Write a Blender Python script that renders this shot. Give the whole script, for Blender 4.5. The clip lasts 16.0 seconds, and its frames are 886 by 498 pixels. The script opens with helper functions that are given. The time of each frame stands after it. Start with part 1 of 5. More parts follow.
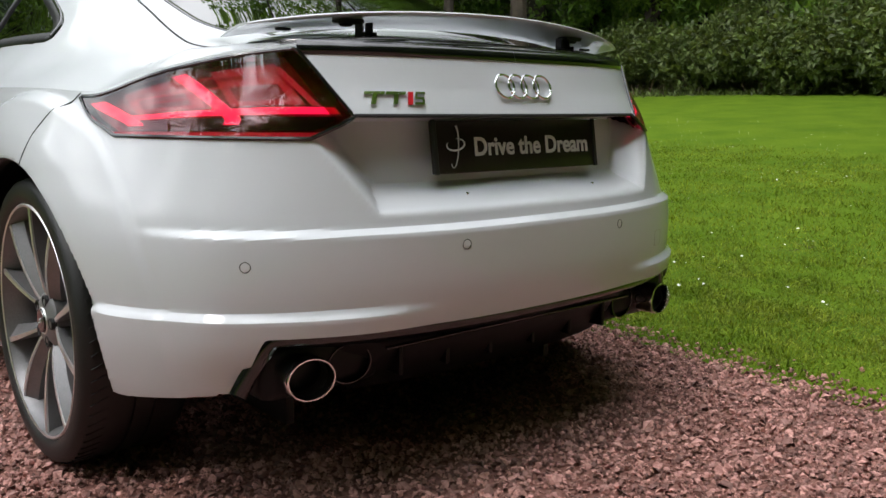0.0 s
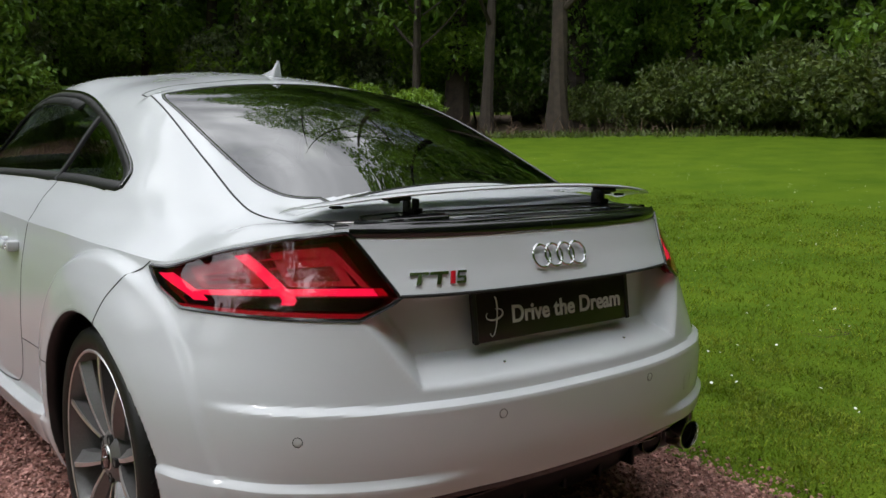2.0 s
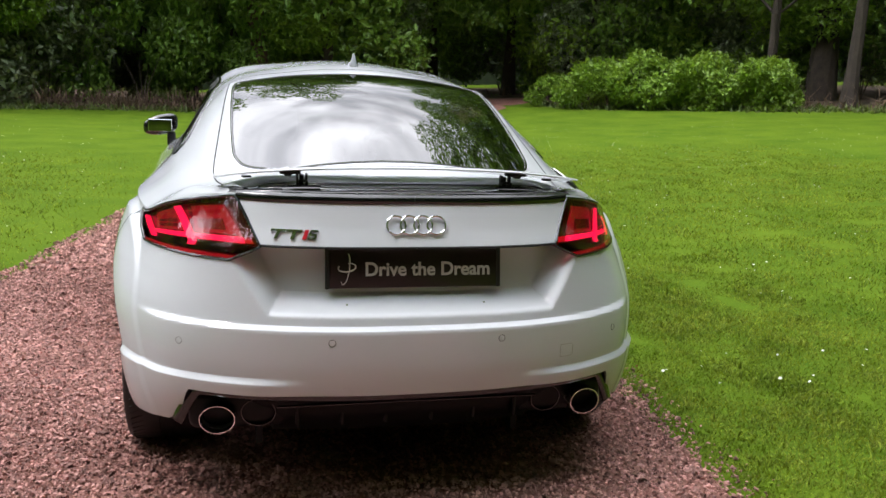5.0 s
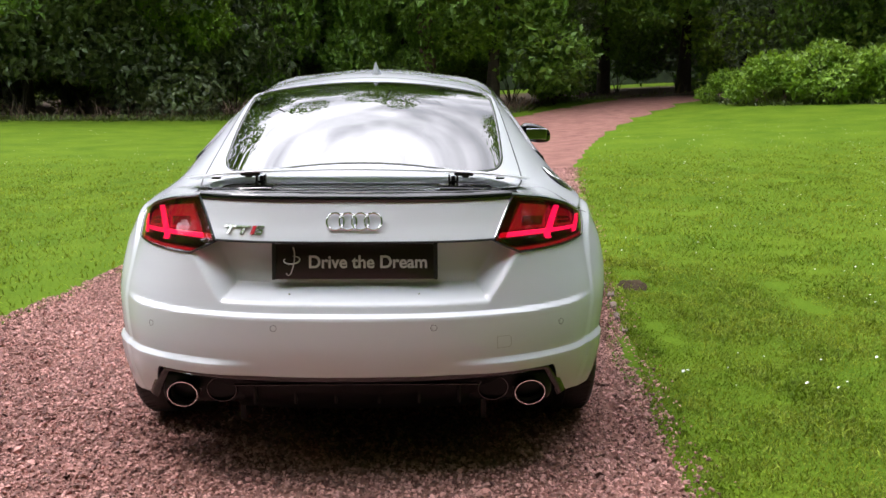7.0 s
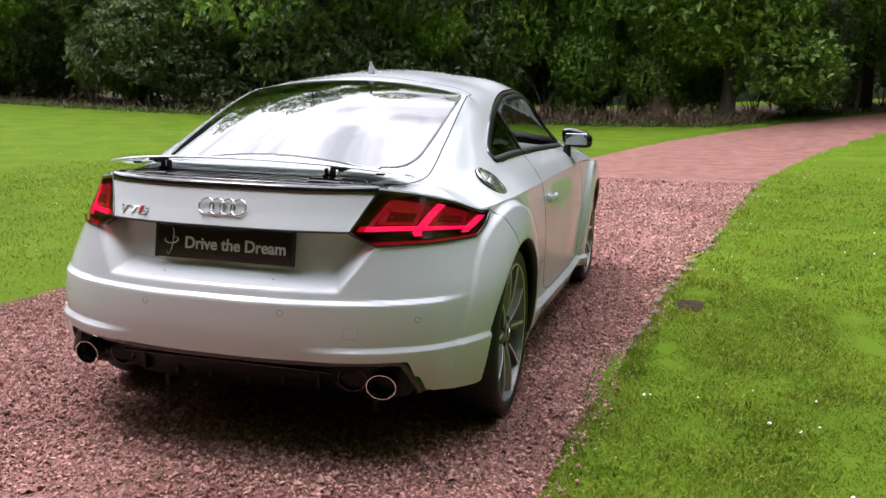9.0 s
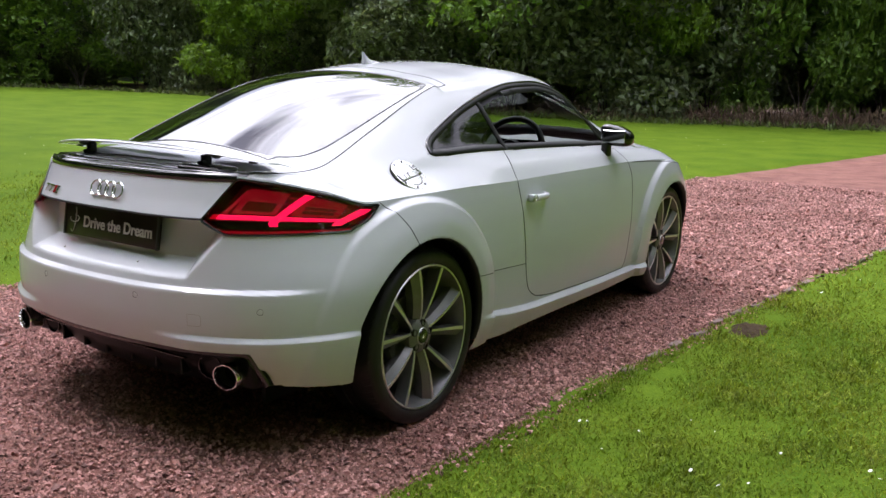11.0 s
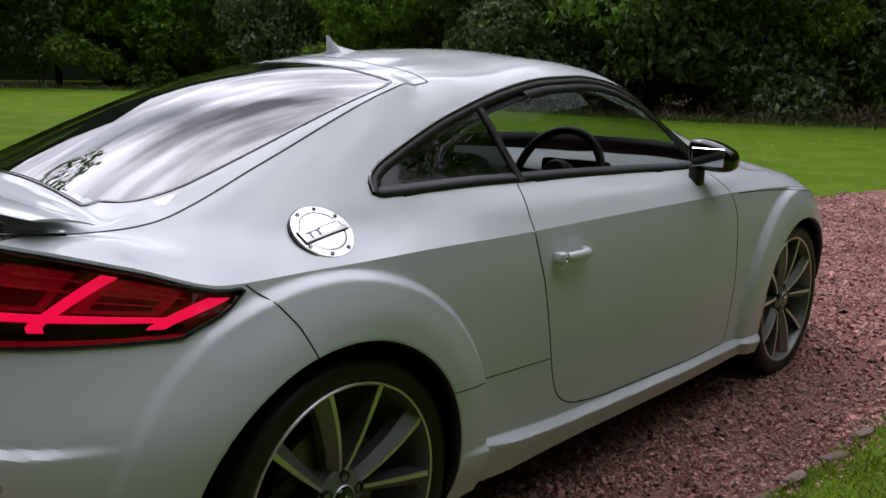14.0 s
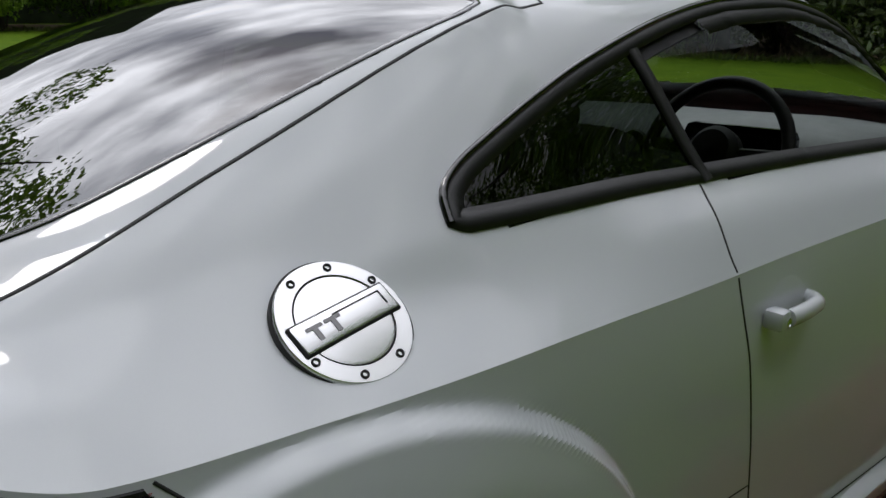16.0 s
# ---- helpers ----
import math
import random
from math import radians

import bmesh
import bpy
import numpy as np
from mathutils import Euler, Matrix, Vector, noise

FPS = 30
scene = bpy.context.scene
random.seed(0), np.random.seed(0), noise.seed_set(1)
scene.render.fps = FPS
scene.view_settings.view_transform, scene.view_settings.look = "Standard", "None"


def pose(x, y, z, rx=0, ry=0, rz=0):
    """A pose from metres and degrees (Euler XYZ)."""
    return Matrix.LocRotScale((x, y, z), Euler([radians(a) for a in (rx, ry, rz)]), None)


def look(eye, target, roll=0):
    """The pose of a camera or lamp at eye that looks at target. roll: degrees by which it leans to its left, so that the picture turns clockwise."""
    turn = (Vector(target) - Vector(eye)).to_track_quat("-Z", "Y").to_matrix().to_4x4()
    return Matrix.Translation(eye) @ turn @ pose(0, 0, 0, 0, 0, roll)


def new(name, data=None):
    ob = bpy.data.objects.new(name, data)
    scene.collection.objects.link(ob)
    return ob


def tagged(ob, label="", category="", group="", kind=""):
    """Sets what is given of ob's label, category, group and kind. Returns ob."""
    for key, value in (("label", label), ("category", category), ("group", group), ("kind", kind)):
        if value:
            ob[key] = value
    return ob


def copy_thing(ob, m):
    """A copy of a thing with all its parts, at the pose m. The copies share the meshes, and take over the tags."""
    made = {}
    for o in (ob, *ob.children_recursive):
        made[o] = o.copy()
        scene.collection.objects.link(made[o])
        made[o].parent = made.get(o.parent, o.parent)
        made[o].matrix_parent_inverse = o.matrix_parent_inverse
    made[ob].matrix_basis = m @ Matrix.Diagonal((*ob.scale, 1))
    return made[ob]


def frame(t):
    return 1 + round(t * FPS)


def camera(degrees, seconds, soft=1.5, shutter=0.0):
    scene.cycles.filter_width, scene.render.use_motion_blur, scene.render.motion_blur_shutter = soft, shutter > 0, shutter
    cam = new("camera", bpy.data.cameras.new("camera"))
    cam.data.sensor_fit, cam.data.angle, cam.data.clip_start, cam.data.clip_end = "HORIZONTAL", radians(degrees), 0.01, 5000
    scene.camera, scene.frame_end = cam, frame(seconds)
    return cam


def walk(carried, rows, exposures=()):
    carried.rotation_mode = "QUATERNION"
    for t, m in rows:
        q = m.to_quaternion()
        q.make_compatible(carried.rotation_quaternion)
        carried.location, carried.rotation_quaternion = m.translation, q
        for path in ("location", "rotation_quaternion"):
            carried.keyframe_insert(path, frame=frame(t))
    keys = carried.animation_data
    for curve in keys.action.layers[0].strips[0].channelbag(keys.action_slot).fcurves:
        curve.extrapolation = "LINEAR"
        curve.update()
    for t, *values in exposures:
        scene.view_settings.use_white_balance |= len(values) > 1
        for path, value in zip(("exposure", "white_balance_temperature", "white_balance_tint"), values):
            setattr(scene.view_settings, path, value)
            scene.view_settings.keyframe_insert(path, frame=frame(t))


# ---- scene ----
cam = camera(54.2, 16.0)
PATH = [
    (0, (-1.406, -1.268, 0.843), (-0.115, 0.221, 0.506), 0.6),
    (0.5, (-1.398, -1.247, 0.874), (-0.111, 0.262, 0.619), 1.0),
    (1, (-1.404, -1.253, 0.933), (-0.125, 0.271, 0.727), 1.2),
    (1.5, (-1.434, -1.272, 1.046), (-0.173, 0.265, 0.828), 1.2),
    (2, (-1.463, -1.317, 1.166), (-0.232, 0.235, 0.885), 1.3),
    (2.5, (-1.43, -1.526, 1.219), (-0.275, 0.075, 0.897), 1.1),
    (3, (-1.36, -1.724, 1.277), (-0.304, -0.063, 0.922), 1.5),
    (3.5, (-1.157, -1.852, 1.273), (-0.205, -0.133, 0.902), 2.6),
    (4, (-0.954, -2.057, 1.274), (-0.169, -0.257, 0.899), 2.3),
    (4.5, (-0.752, -2.234, 1.293), (-0.141, -0.368, 0.911), 1.8),
    (5, (-0.513, -2.299, 1.287), (-0.039, -0.395, 0.903), 2.3),
    (5.2, (-0.442, -2.341, 1.294), (-0.017, -0.423, 0.916), 2.3),
    (7.5, (0.466, -2.566, 1.312), (0.383, -0.605, 0.925), 0.4),
    (8, (0.798, -2.526, 1.299), (0.55, -0.578, 0.924), 1.1),
    (8.5, (1.18, -2.541, 1.274), (0.771, -0.617, 0.912), 0.9),
    (8.7, (1.286, -2.51, 1.292), (0.836, -0.596, 0.925), 1.0),
    (10.8, (2.493, -1.836, 1.3), (1.459, -0.172, 0.9), 1.5),
    (11, (2.575, -1.742, 1.28), (1.502, -0.1, 0.888), 1.3),
    (11.5, (2.731, -1.519, 1.29), (1.588, 0.074, 0.893), 1.1),
    (12, (2.676, -1.256, 1.284), (1.52, 0.327, 0.888), 1.0),
    (12.5, (2.673, -1.03, 1.301), (1.458, 0.509, 0.905), 1.1),
    (13, (2.575, -0.82, 1.285), (1.29, 0.662, 0.896), 0.7),
    (13.5, (2.359, -0.616, 1.28), (1.074, 0.868, 0.894), 0.6),
    (14, (2.177, -0.383, 1.263), (0.87, 1.078, 0.868), 0.8),
    (14.5, (1.98, -0.189, 1.26), (0.652, 1.25, 0.851), 0.8),
    (15, (1.727, -0.003, 1.238), (0.399, 1.436, 0.828), 0.6),
    (15.5, (1.556, 0.195, 1.222), (0.195, 1.58, 0.743), 0.6),
    (16, (1.405, 0.316, 1.224), (0.027, 1.667, 0.701), 0.3),
]
LIGHT = [(0.0, -0.52, 6500, 10), (1.5, -0.84, 6500, 10), (2.5, -1.02, 6500, 10), (3.5, -0.74, 6500, 11), (5.0, -0.22, 6450, 13), (8.0, -0.02, 6400, 17), (11.0, -0.22, 6250, 21),
         (12.5, -0.55, 6200, 22), (14.0, -1.04, 6250, 20), (15.0, -1.24, 6300, 16), (16.0, -1.46, 6400, 13)]
walk(cam, [(t, look(eye, target, roll)) for t, eye, target, roll in PATH], LIGHT)


# ---- light ----
SUN_DIR = Vector((-0.46, 0.0, 0.888)).normalized()
world = bpy.data.worlds.new("sky")
scene.world = world
world.use_nodes = True
wn, wl = world.node_tree.nodes, world.node_tree.links
wn.clear()
sky = wn.new("ShaderNodeTexSky")
sky.sky_type, sky.sun_disc = "NISHITA", False
sky.sun_elevation = math.asin(SUN_DIR.z)
sky.sun_rotation = math.atan2(SUN_DIR.x, SUN_DIR.y)
sky.dust_density, sky.ozone_density = 3.0, 1.5
# broken cloud all over the sky
wco = wn.new("ShaderNodeTexCoord")
wmap = wn.new("ShaderNodeMapping")
wmap.inputs["Scale"].default_value = (1.0, 1.0, 2.6)
cl1, cl2 = wn.new("ShaderNodeTexNoise"), wn.new("ShaderNodeTexNoise")
cl1.inputs["Scale"].default_value, cl1.inputs["Detail"].default_value = 2.3, 7
cl2.inputs["Scale"].default_value, cl2.inputs["Detail"].default_value = 5.5, 5
cover = wn.new("ShaderNodeValToRGB")
cover.color_ramp.elements[0].position, cover.color_ramp.elements[1].position = 0.30, 0.48
tone = wn.new("ShaderNodeValToRGB")
tone.color_ramp.elements[0].position, tone.color_ramp.elements[0].color = 0.34, (10.8, 11.2, 12.0, 1)
tone.color_ramp.elements[1].position, tone.color_ramp.elements[1].color = 0.66, (26.0, 26.6, 27.6, 1)
wmix, wbg, wout = wn.new("ShaderNodeMix"), wn.new("ShaderNodeBackground"), wn.new("ShaderNodeOutputWorld")
wmix.data_type = "RGBA"
wl.new(wco.outputs["Generated"], wmap.inputs["Vector"])
for nz in (cl1, cl2):
    wl.new(wmap.outputs["Vector"], nz.inputs["Vector"])
wl.new(cl1.outputs["Fac"], cover.inputs["Fac"])
wl.new(cl2.outputs["Fac"], tone.inputs["Fac"])
wl.new(cover.outputs["Color"], wmix.inputs["Factor"])
wl.new(sky.outputs["Color"], wmix.inputs["A"])
# the cloud glows more on the sun's side of the sky
toward, square, glow, shade = (wn.new(k) for k in ("ShaderNodeVectorMath", "ShaderNodeMath", "ShaderNodeMath", "ShaderNodeMix"))
toward.operation, toward.inputs[1].default_value = "DOT_PRODUCT", SUN_DIR
square.operation, square.inputs[1].default_value = "MAXIMUM", 0.0
glow.operation, glow.inputs[1].default_value = "POWER", 2.0
gain = wn.new("ShaderNodeMath")
gain.operation, gain.inputs[1].default_value, gain.inputs[2].default_value = "MULTIPLY_ADD", 1.9, 0.48
shade.data_type, shade.blend_type = "RGBA", "MULTIPLY"
shade.inputs["Factor"].default_value = 1.0
wl.new(wco.outputs["Generated"], toward.inputs[0])
wl.new(toward.outputs["Value"], square.inputs[0])
wl.new(square.outputs[0], glow.inputs[0])
wl.new(glow.outputs[0], gain.inputs[0])
wl.new(tone.outputs["Color"], shade.inputs["A"])
wl.new(gain.outputs[0], shade.inputs["B"])
wl.new(shade.outputs["Result"], wmix.inputs["B"])
wl.new(wmix.outputs["Result"], wbg.inputs["Color"])
wl.new(wbg.outputs["Background"], wout.inputs["Surface"])
wbg.inputs["Strength"].default_value = 0.15
sun = new("sun", bpy.data.lights.new("sun", "SUN"))
sun.data.energy, sun.data.angle, sun.data.color = 1.4, radians(13), (1.0, 0.97, 0.93)
sun.matrix_world = look(SUN_DIR * 30, (0, 0, 0))


# ---- materials ----
def material(name, base, rough=0.5, metal=0.0, vary=0.0, scale=20.0, bump=0.0, bump_scale=200.0, second=None, coat=0.0, coat_rough=0.03,
             island=0.0, random_object=0.0, spec=0.5, fine=None, transmit=0.0, emit=None, emit_strength=0.0, through_light=0.0):
    m = bpy.data.materials.new(name)
    m.use_nodes = True
    n, l = m.node_tree.nodes, m.node_tree.links
    b = n["Principled BSDF"]
    b.inputs["Roughness"].default_value, b.inputs["Metallic"].default_value = rough, metal
    b.inputs["Coat Weight"].default_value, b.inputs["Coat Roughness"].default_value = coat, coat_rough
    b.inputs["Specular IOR Level"].default_value = spec
    b.inputs["Transmission Weight"].default_value = transmit
    b.inputs["Base Color"].default_value = (*base, 1)
    if emit:
        b.inputs["Emission Color"].default_value = (*emit, 1)
        b.inputs["Emission Strength"].default_value = emit_strength
    co = n.new("ShaderNodeTexCoord")
    out = None
    if vary or second:
        t1, t2 = n.new("ShaderNodeTexNoise"), n.new("ShaderNodeTexNoise")
        t1.inputs["Scale"].default_value, t1.inputs["Detail"].default_value = scale, 5
        t2.inputs["Scale"].default_value, t2.inputs["Detail"].default_value = fine or scale * 9, 3
        add = n.new("ShaderNodeMath")
        add.operation = "ADD"
        for tx in (t1, t2):
            l.new(co.outputs["Object"], tx.inputs["Vector"])
        l.new(t1.outputs["Fac"], add.inputs[0])
        l.new(t2.outputs["Fac"], add.inputs[1])
        half = n.new("ShaderNodeMapRange")
        half.inputs["From Min"].default_value, half.inputs["From Max"].default_value = 0.7, 1.3
        l.new(add.outputs[0], half.inputs["Value"])
        mix = n.new("ShaderNodeMix")
        mix.data_type = "RGBA"
        other = second or tuple(c * (1 - vary) for c in base)
        mix.inputs["A"].default_value, mix.inputs["B"].default_value = (*base, 1), (*other, 1)
        l.new(half.outputs["Result"], mix.inputs["Factor"])
        out = mix.outputs["Result"]
    if island or random_object:
        if island:
            rnd = n.new("ShaderNodeNewGeometry").outputs["Random Per Island"]
        else:
            rnd = n.new("ShaderNodeObjectInfo").outputs["Random"]
        mr = n.new("ShaderNodeMapRange")
        k = island or random_object
        mr.inputs["To Min"].default_value, mr.inputs["To Max"].default_value = 1 - k, 1 + k
        l.new(rnd, mr.inputs["Value"])
        mul = n.new("ShaderNodeMix")
        mul.data_type, mul.blend_type = "RGBA", "MULTIPLY"
        mul.inputs["Factor"].default_value = 1.0
        if out:
            l.new(out, mul.inputs["A"])
        else:
            mul.inputs["A"].default_value = (*base, 1)
        l.new(mr.outputs["Result"], mul.inputs["B"])
        out = mul.outputs["Result"]
    if out:
        l.new(out, b.inputs["Base Color"])
    if bump:
        t3, bp = n.new("ShaderNodeTexNoise"), n.new("ShaderNodeBump")
        t3.inputs["Scale"].default_value, t3.inputs["Detail"].default_value = bump_scale, 4
        bp.inputs["Strength"].default_value, bp.inputs["Distance"].default_value = bump, 0.01
        l.new(co.outputs["Object"], t3.inputs["Vector"])
        l.new(t3.outputs["Fac"], bp.inputs["Height"])
        l.new(bp.outputs["Normal"], b.inputs["Normal"])
    if through_light:
        # thin leaves let part of the light through, yellower than they reflect it
        tl, mx = n.new("ShaderNodeBsdfTranslucent"), n.new("ShaderNodeMixShader")
        mx.inputs[0].default_value = through_light
        warm = n.new("ShaderNodeMix")
        warm.data_type, warm.blend_type = "RGBA", "MULTIPLY"
        warm.inputs["Factor"].default_value, warm.inputs["B"].default_value = 1.0, (1.5, 1.35, 0.6, 1)
        if out:
            l.new(out, warm.inputs["A"])
        else:
            warm.inputs["A"].default_value = (*base, 1)
        l.new(warm.outputs["Result"], tl.inputs["Color"])
        l.new(b.outputs[0], mx.inputs[1])
        l.new(tl.outputs[0], mx.inputs[2])
        l.new(mx.outputs[0], n["Material Output"].inputs["Surface"])
    return m


def glass(name, tint, clear, rough=0.0, gloss=0.045):
    """Thin tinted pane: gloss by Fresnel over a tinted see-through sheet."""
    m = bpy.data.materials.new(name)
    m.use_nodes = True
    n, l = m.node_tree.nodes, m.node_tree.links
    n.clear()
    out, mix, gl, tr, fr = (n.new(k) for k in ("ShaderNodeOutputMaterial", "ShaderNodeMixShader", "ShaderNodeBsdfGlossy", "ShaderNodeBsdfTransparent", "ShaderNodeLayerWeight"))
    gl.inputs["Roughness"].default_value = rough
    tr.inputs["Color"].default_value = (*(c * clear for c in tint), 1)
    fr.inputs["Blend"].default_value = 0.5
    pw, ma = n.new("ShaderNodeMath"), n.new("ShaderNodeMath")
    pw.operation, pw.inputs[1].default_value = "POWER", 4.0
    ma.operation, ma.inputs[1].default_value, ma.inputs[2].default_value = "MULTIPLY_ADD", 1 - gloss, gloss
    l.new(fr.outputs["Facing"], pw.inputs[0])
    l.new(pw.outputs[0], ma.inputs[0])
    l.new(ma.outputs[0], mix.inputs[0])
    l.new(tr.outputs[0], mix.inputs[1])
    l.new(gl.outputs[0], mix.inputs[2])
    l.new(mix.outputs[0], out.inputs[0])
    return m


PAINT = material("white_paint", (0.60, 0.622, 0.648), rough=0.5, vary=0.03, scale=3.0, fine=900, coat=1.0, coat_rough=0.01, spec=0.12)
GLOSS_BLACK = material("gloss_black", (0.006, 0.006, 0.007), rough=0.12, coat=0.6)
SATIN_BLACK = material("satin_black_plastic", (0.009, 0.009, 0.010), rough=0.5, vary=0.3, scale=60, bump=0.1, bump_scale=900)
DEEP_BLACK = material("dark_moulded_plastic", (0.004, 0.004, 0.0045), rough=0.35, vary=0.3, scale=40, spec=0.2)
RUBBER = material("tyre_rubber", (0.010, 0.010, 0.010), rough=0.5, vary=0.4, scale=14, fine=300, bump=0.15, bump_scale=400)
ALLOY = material("grey_alloy", (0.25, 0.245, 0.25), rough=0.42, metal=0.6, vary=0.2, scale=30)
ALLOY_CUT = material("diamond_cut_alloy", (0.82, 0.82, 0.82), rough=0.42, metal=1.0, vary=0.12, scale=40)
STEEL = material("brake_disc_steel", (0.22, 0.21, 0.20), rough=0.45, metal=0.9, vary=0.3, scale=40)
MIRROR = material("mirror_glass_silver", (0.55, 0.57, 0.58), rough=0.02, metal=1.0)
CHROME = material("chrome", (0.86, 0.87, 0.88), rough=0.12, metal=1.0)
ALUMINIUM = material("brushed_aluminium", (0.80, 0.80, 0.80), rough=0.27, metal=1.0, vary=0.06, scale=20, fine=700)
RED_TRIM = material("red_enamel", (0.45, 0.01, 0.02), rough=0.25, coat=0.5)
TILE_DARK = material("lamp_housing_red", (0.20, 0.005, 0.016), rough=0.25, vary=0.5, scale=30, coat=0.5)
LAMP_RED = material("lit_red_guide", (0.6, 0.01, 0.04), rough=0.3, emit=(1.0, 0.015, 0.15), emit_strength=1.7)
# small emission brightens reflectors and lens lip, which are no sources, besides the dim guides
LAMP_DIM = material("faint_glow_red", (0.38, 0.010, 0.035), rough=0.22, coat=0.6, vary=0.4, scale=50, bump=0.3, bump_scale=500, emit=(1.0, 0.004, 0.06), emit_strength=0.13)
LENS = glass("red_lens", (1.0, 0.42, 0.46), 0.92, gloss=0.085)
LENS_DARK = glass("smoked_red_lens", (0.6, 0.12, 0.14), 0.6)
PANE = glass("side_glass", (0.86, 0.95, 0.90), 0.72)
PANE_DARK = glass("privacy_glass", (0.5, 0.52, 0.55), 0.20, gloss=0.23)
GAP = material("panel_gap", (0.012, 0.012, 0.013), rough=0.7)
PLATE = material("show_plate_brown_black", (0.020, 0.013, 0.013), rough=0.30, vary=0.3, scale=12, coat=0.15, coat_rough=0.1, spec=0.3)
LETTER = material("plate_letter_grey", (0.55, 0.54, 0.53), rough=0.45)
INTERIOR = material("black_upholstery", (0.018, 0.018, 0.02), rough=0.6, vary=0.4, scale=25, bump=0.15, bump_scale=300)
DASH = material("dashboard_soft_plastic", (0.20, 0.205, 0.21), rough=0.5, vary=0.2, scale=30, bump=0.1, bump_scale=500)
EXHAUST_DARK = material("sooty_exhaust_bore", (0.012, 0.011, 0.010), rough=0.7, vary=0.4, scale=40)


# ---- mesh helpers ----
def link(name, verts, faces, mat, parent=None, label="", smooth=True, sharp=None):
    me = bpy.data.meshes.new(name)
    me.from_pydata([tuple(v) for v in verts], [], [tuple(f) for f in faces])
    me.materials.append(mat)
    if smooth:
        me.shade_smooth()
        if sharp:
            me.set_sharp_from_angle(angle=radians(sharp))
    me.update()
    ob = new(name, me)
    if parent:
        ob.parent = parent
    if label:
        tagged(ob, label)
    return ob


def part(name, bm, mat, parent, label="", sharp=35):
    me = bpy.data.meshes.new(name)
    bmesh.ops.recalc_face_normals(bm, faces=bm.faces)
    bm.to_mesh(me)
    bm.free()
    me.materials.append(mat)
    me.shade_smooth()
    me.set_sharp_from_angle(angle=radians(sharp))
    ob = new(name, me)
    if parent:
        ob.parent = parent
    if label:
        tagged(ob, label)
    return ob


def curve1d(*pairs):
    """Smooth monotone curve through (at, value) pairs."""
    xs, ys = np.array([p[0] for p in pairs], float), np.array([p[1] for p in pairs], float)
    h, d = np.diff(xs), np.diff(ys) / np.diff(xs)
    m = np.zeros(len(xs))
    m[0], m[-1] = d[0], d[-1]
    for i in range(1, len(xs) - 1):
        if d[i - 1] * d[i] > 0:
            w1, w2 = 2 * h[i] + h[i - 1], h[i] + 2 * h[i - 1]
            m[i] = (w1 + w2) / (w1 / d[i - 1] + w2 / d[i])

    def f(q):
        q = np.clip(np.asarray(q, float), xs[0], xs[-1])
        i = np.clip(np.searchsorted(xs, q) - 1, 0, len(xs) - 2)
        t = (q - xs[i]) / h[i]
        return (ys[i] * (1 + 2 * t) * (1 - t) ** 2 + m[i] * h[i] * t * (1 - t) ** 2 + ys[i + 1] * t * t * (3 - 2 * t) + m[i + 1] * h[i] * t * t * (t - 1))
    return f


def step(v):
    v = np.clip(v, 0, 1)
    return v * v * (3 - 2 * v)


def box(bm, cx, cy, cz, sx, sy, sz, bevel=0.0, m=None, seg=2):
    r = bmesh.ops.create_cube(bm, size=1, matrix=(m or Matrix()) @ Matrix.Translation((cx, cy, cz)) @ Matrix.Diagonal((sx, sy, sz, 1)))
    if bevel:
        edges = list({e for v in r["verts"] for e in v.link_edges})
        bmesh.ops.bevel(bm, geom=edges, offset=bevel, segments=seg, affect="EDGES", profile=0.5)


def lathe(bm, profile, m=None, seg=64, closed=False):
    """Turn (radius, along) pairs about the x axis."""
    rings = []
    for r, a in profile:
        rings.append([bm.verts.new((m or Matrix()) @ Vector((a, r * math.cos(2 * math.pi * i / seg), r * math.sin(2 * math.pi * i / seg)))) for i in range(seg)])
    pairs = list(zip(rings, rings[1:])) + ([(rings[-1], rings[0])] if closed else [])
    for a, b in pairs:
        for i in range(seg):
            bm.faces.new((a[i], a[(i + 1) % seg], b[(i + 1) % seg], b[i]))


def tube(bm, pts, r, seg=8, closed=False, flat=1.0):
    pts = [Vector(p) for p in pts]
    n, rings = len(pts), []
    for i, p in enumerate(pts):
        a, b = (pts[i - 1], pts[(i + 1) % n]) if closed else (pts[max(i - 1, 0)], pts[min(i + 1, n - 1)])
        t = (b - a).normalized()
        u = t.cross(Vector((0, 0, 1)))
        u = u.normalized() if u.length > 1e-3 else Vector((1, 0, 0))
        v = t.cross(u)
        rr = r(i / max(n - 1, 1)) if callable(r) else r
        rings.append([bm.verts.new(p + rr * (math.cos(2 * math.pi * k / seg) * u + flat * math.sin(2 * math.pi * k / seg) * v)) for k in range(seg)])
    for i in range(n if closed else n - 1):
        a, b = rings[i], rings[(i + 1) % n]
        for k in range(seg):
            bm.faces.new((a[k], a[(k + 1) % seg], b[(k + 1) % seg], b[k]))
    if not closed:
        bm.faces.new(rings[0][::-1])
        bm.faces.new(rings[-1])


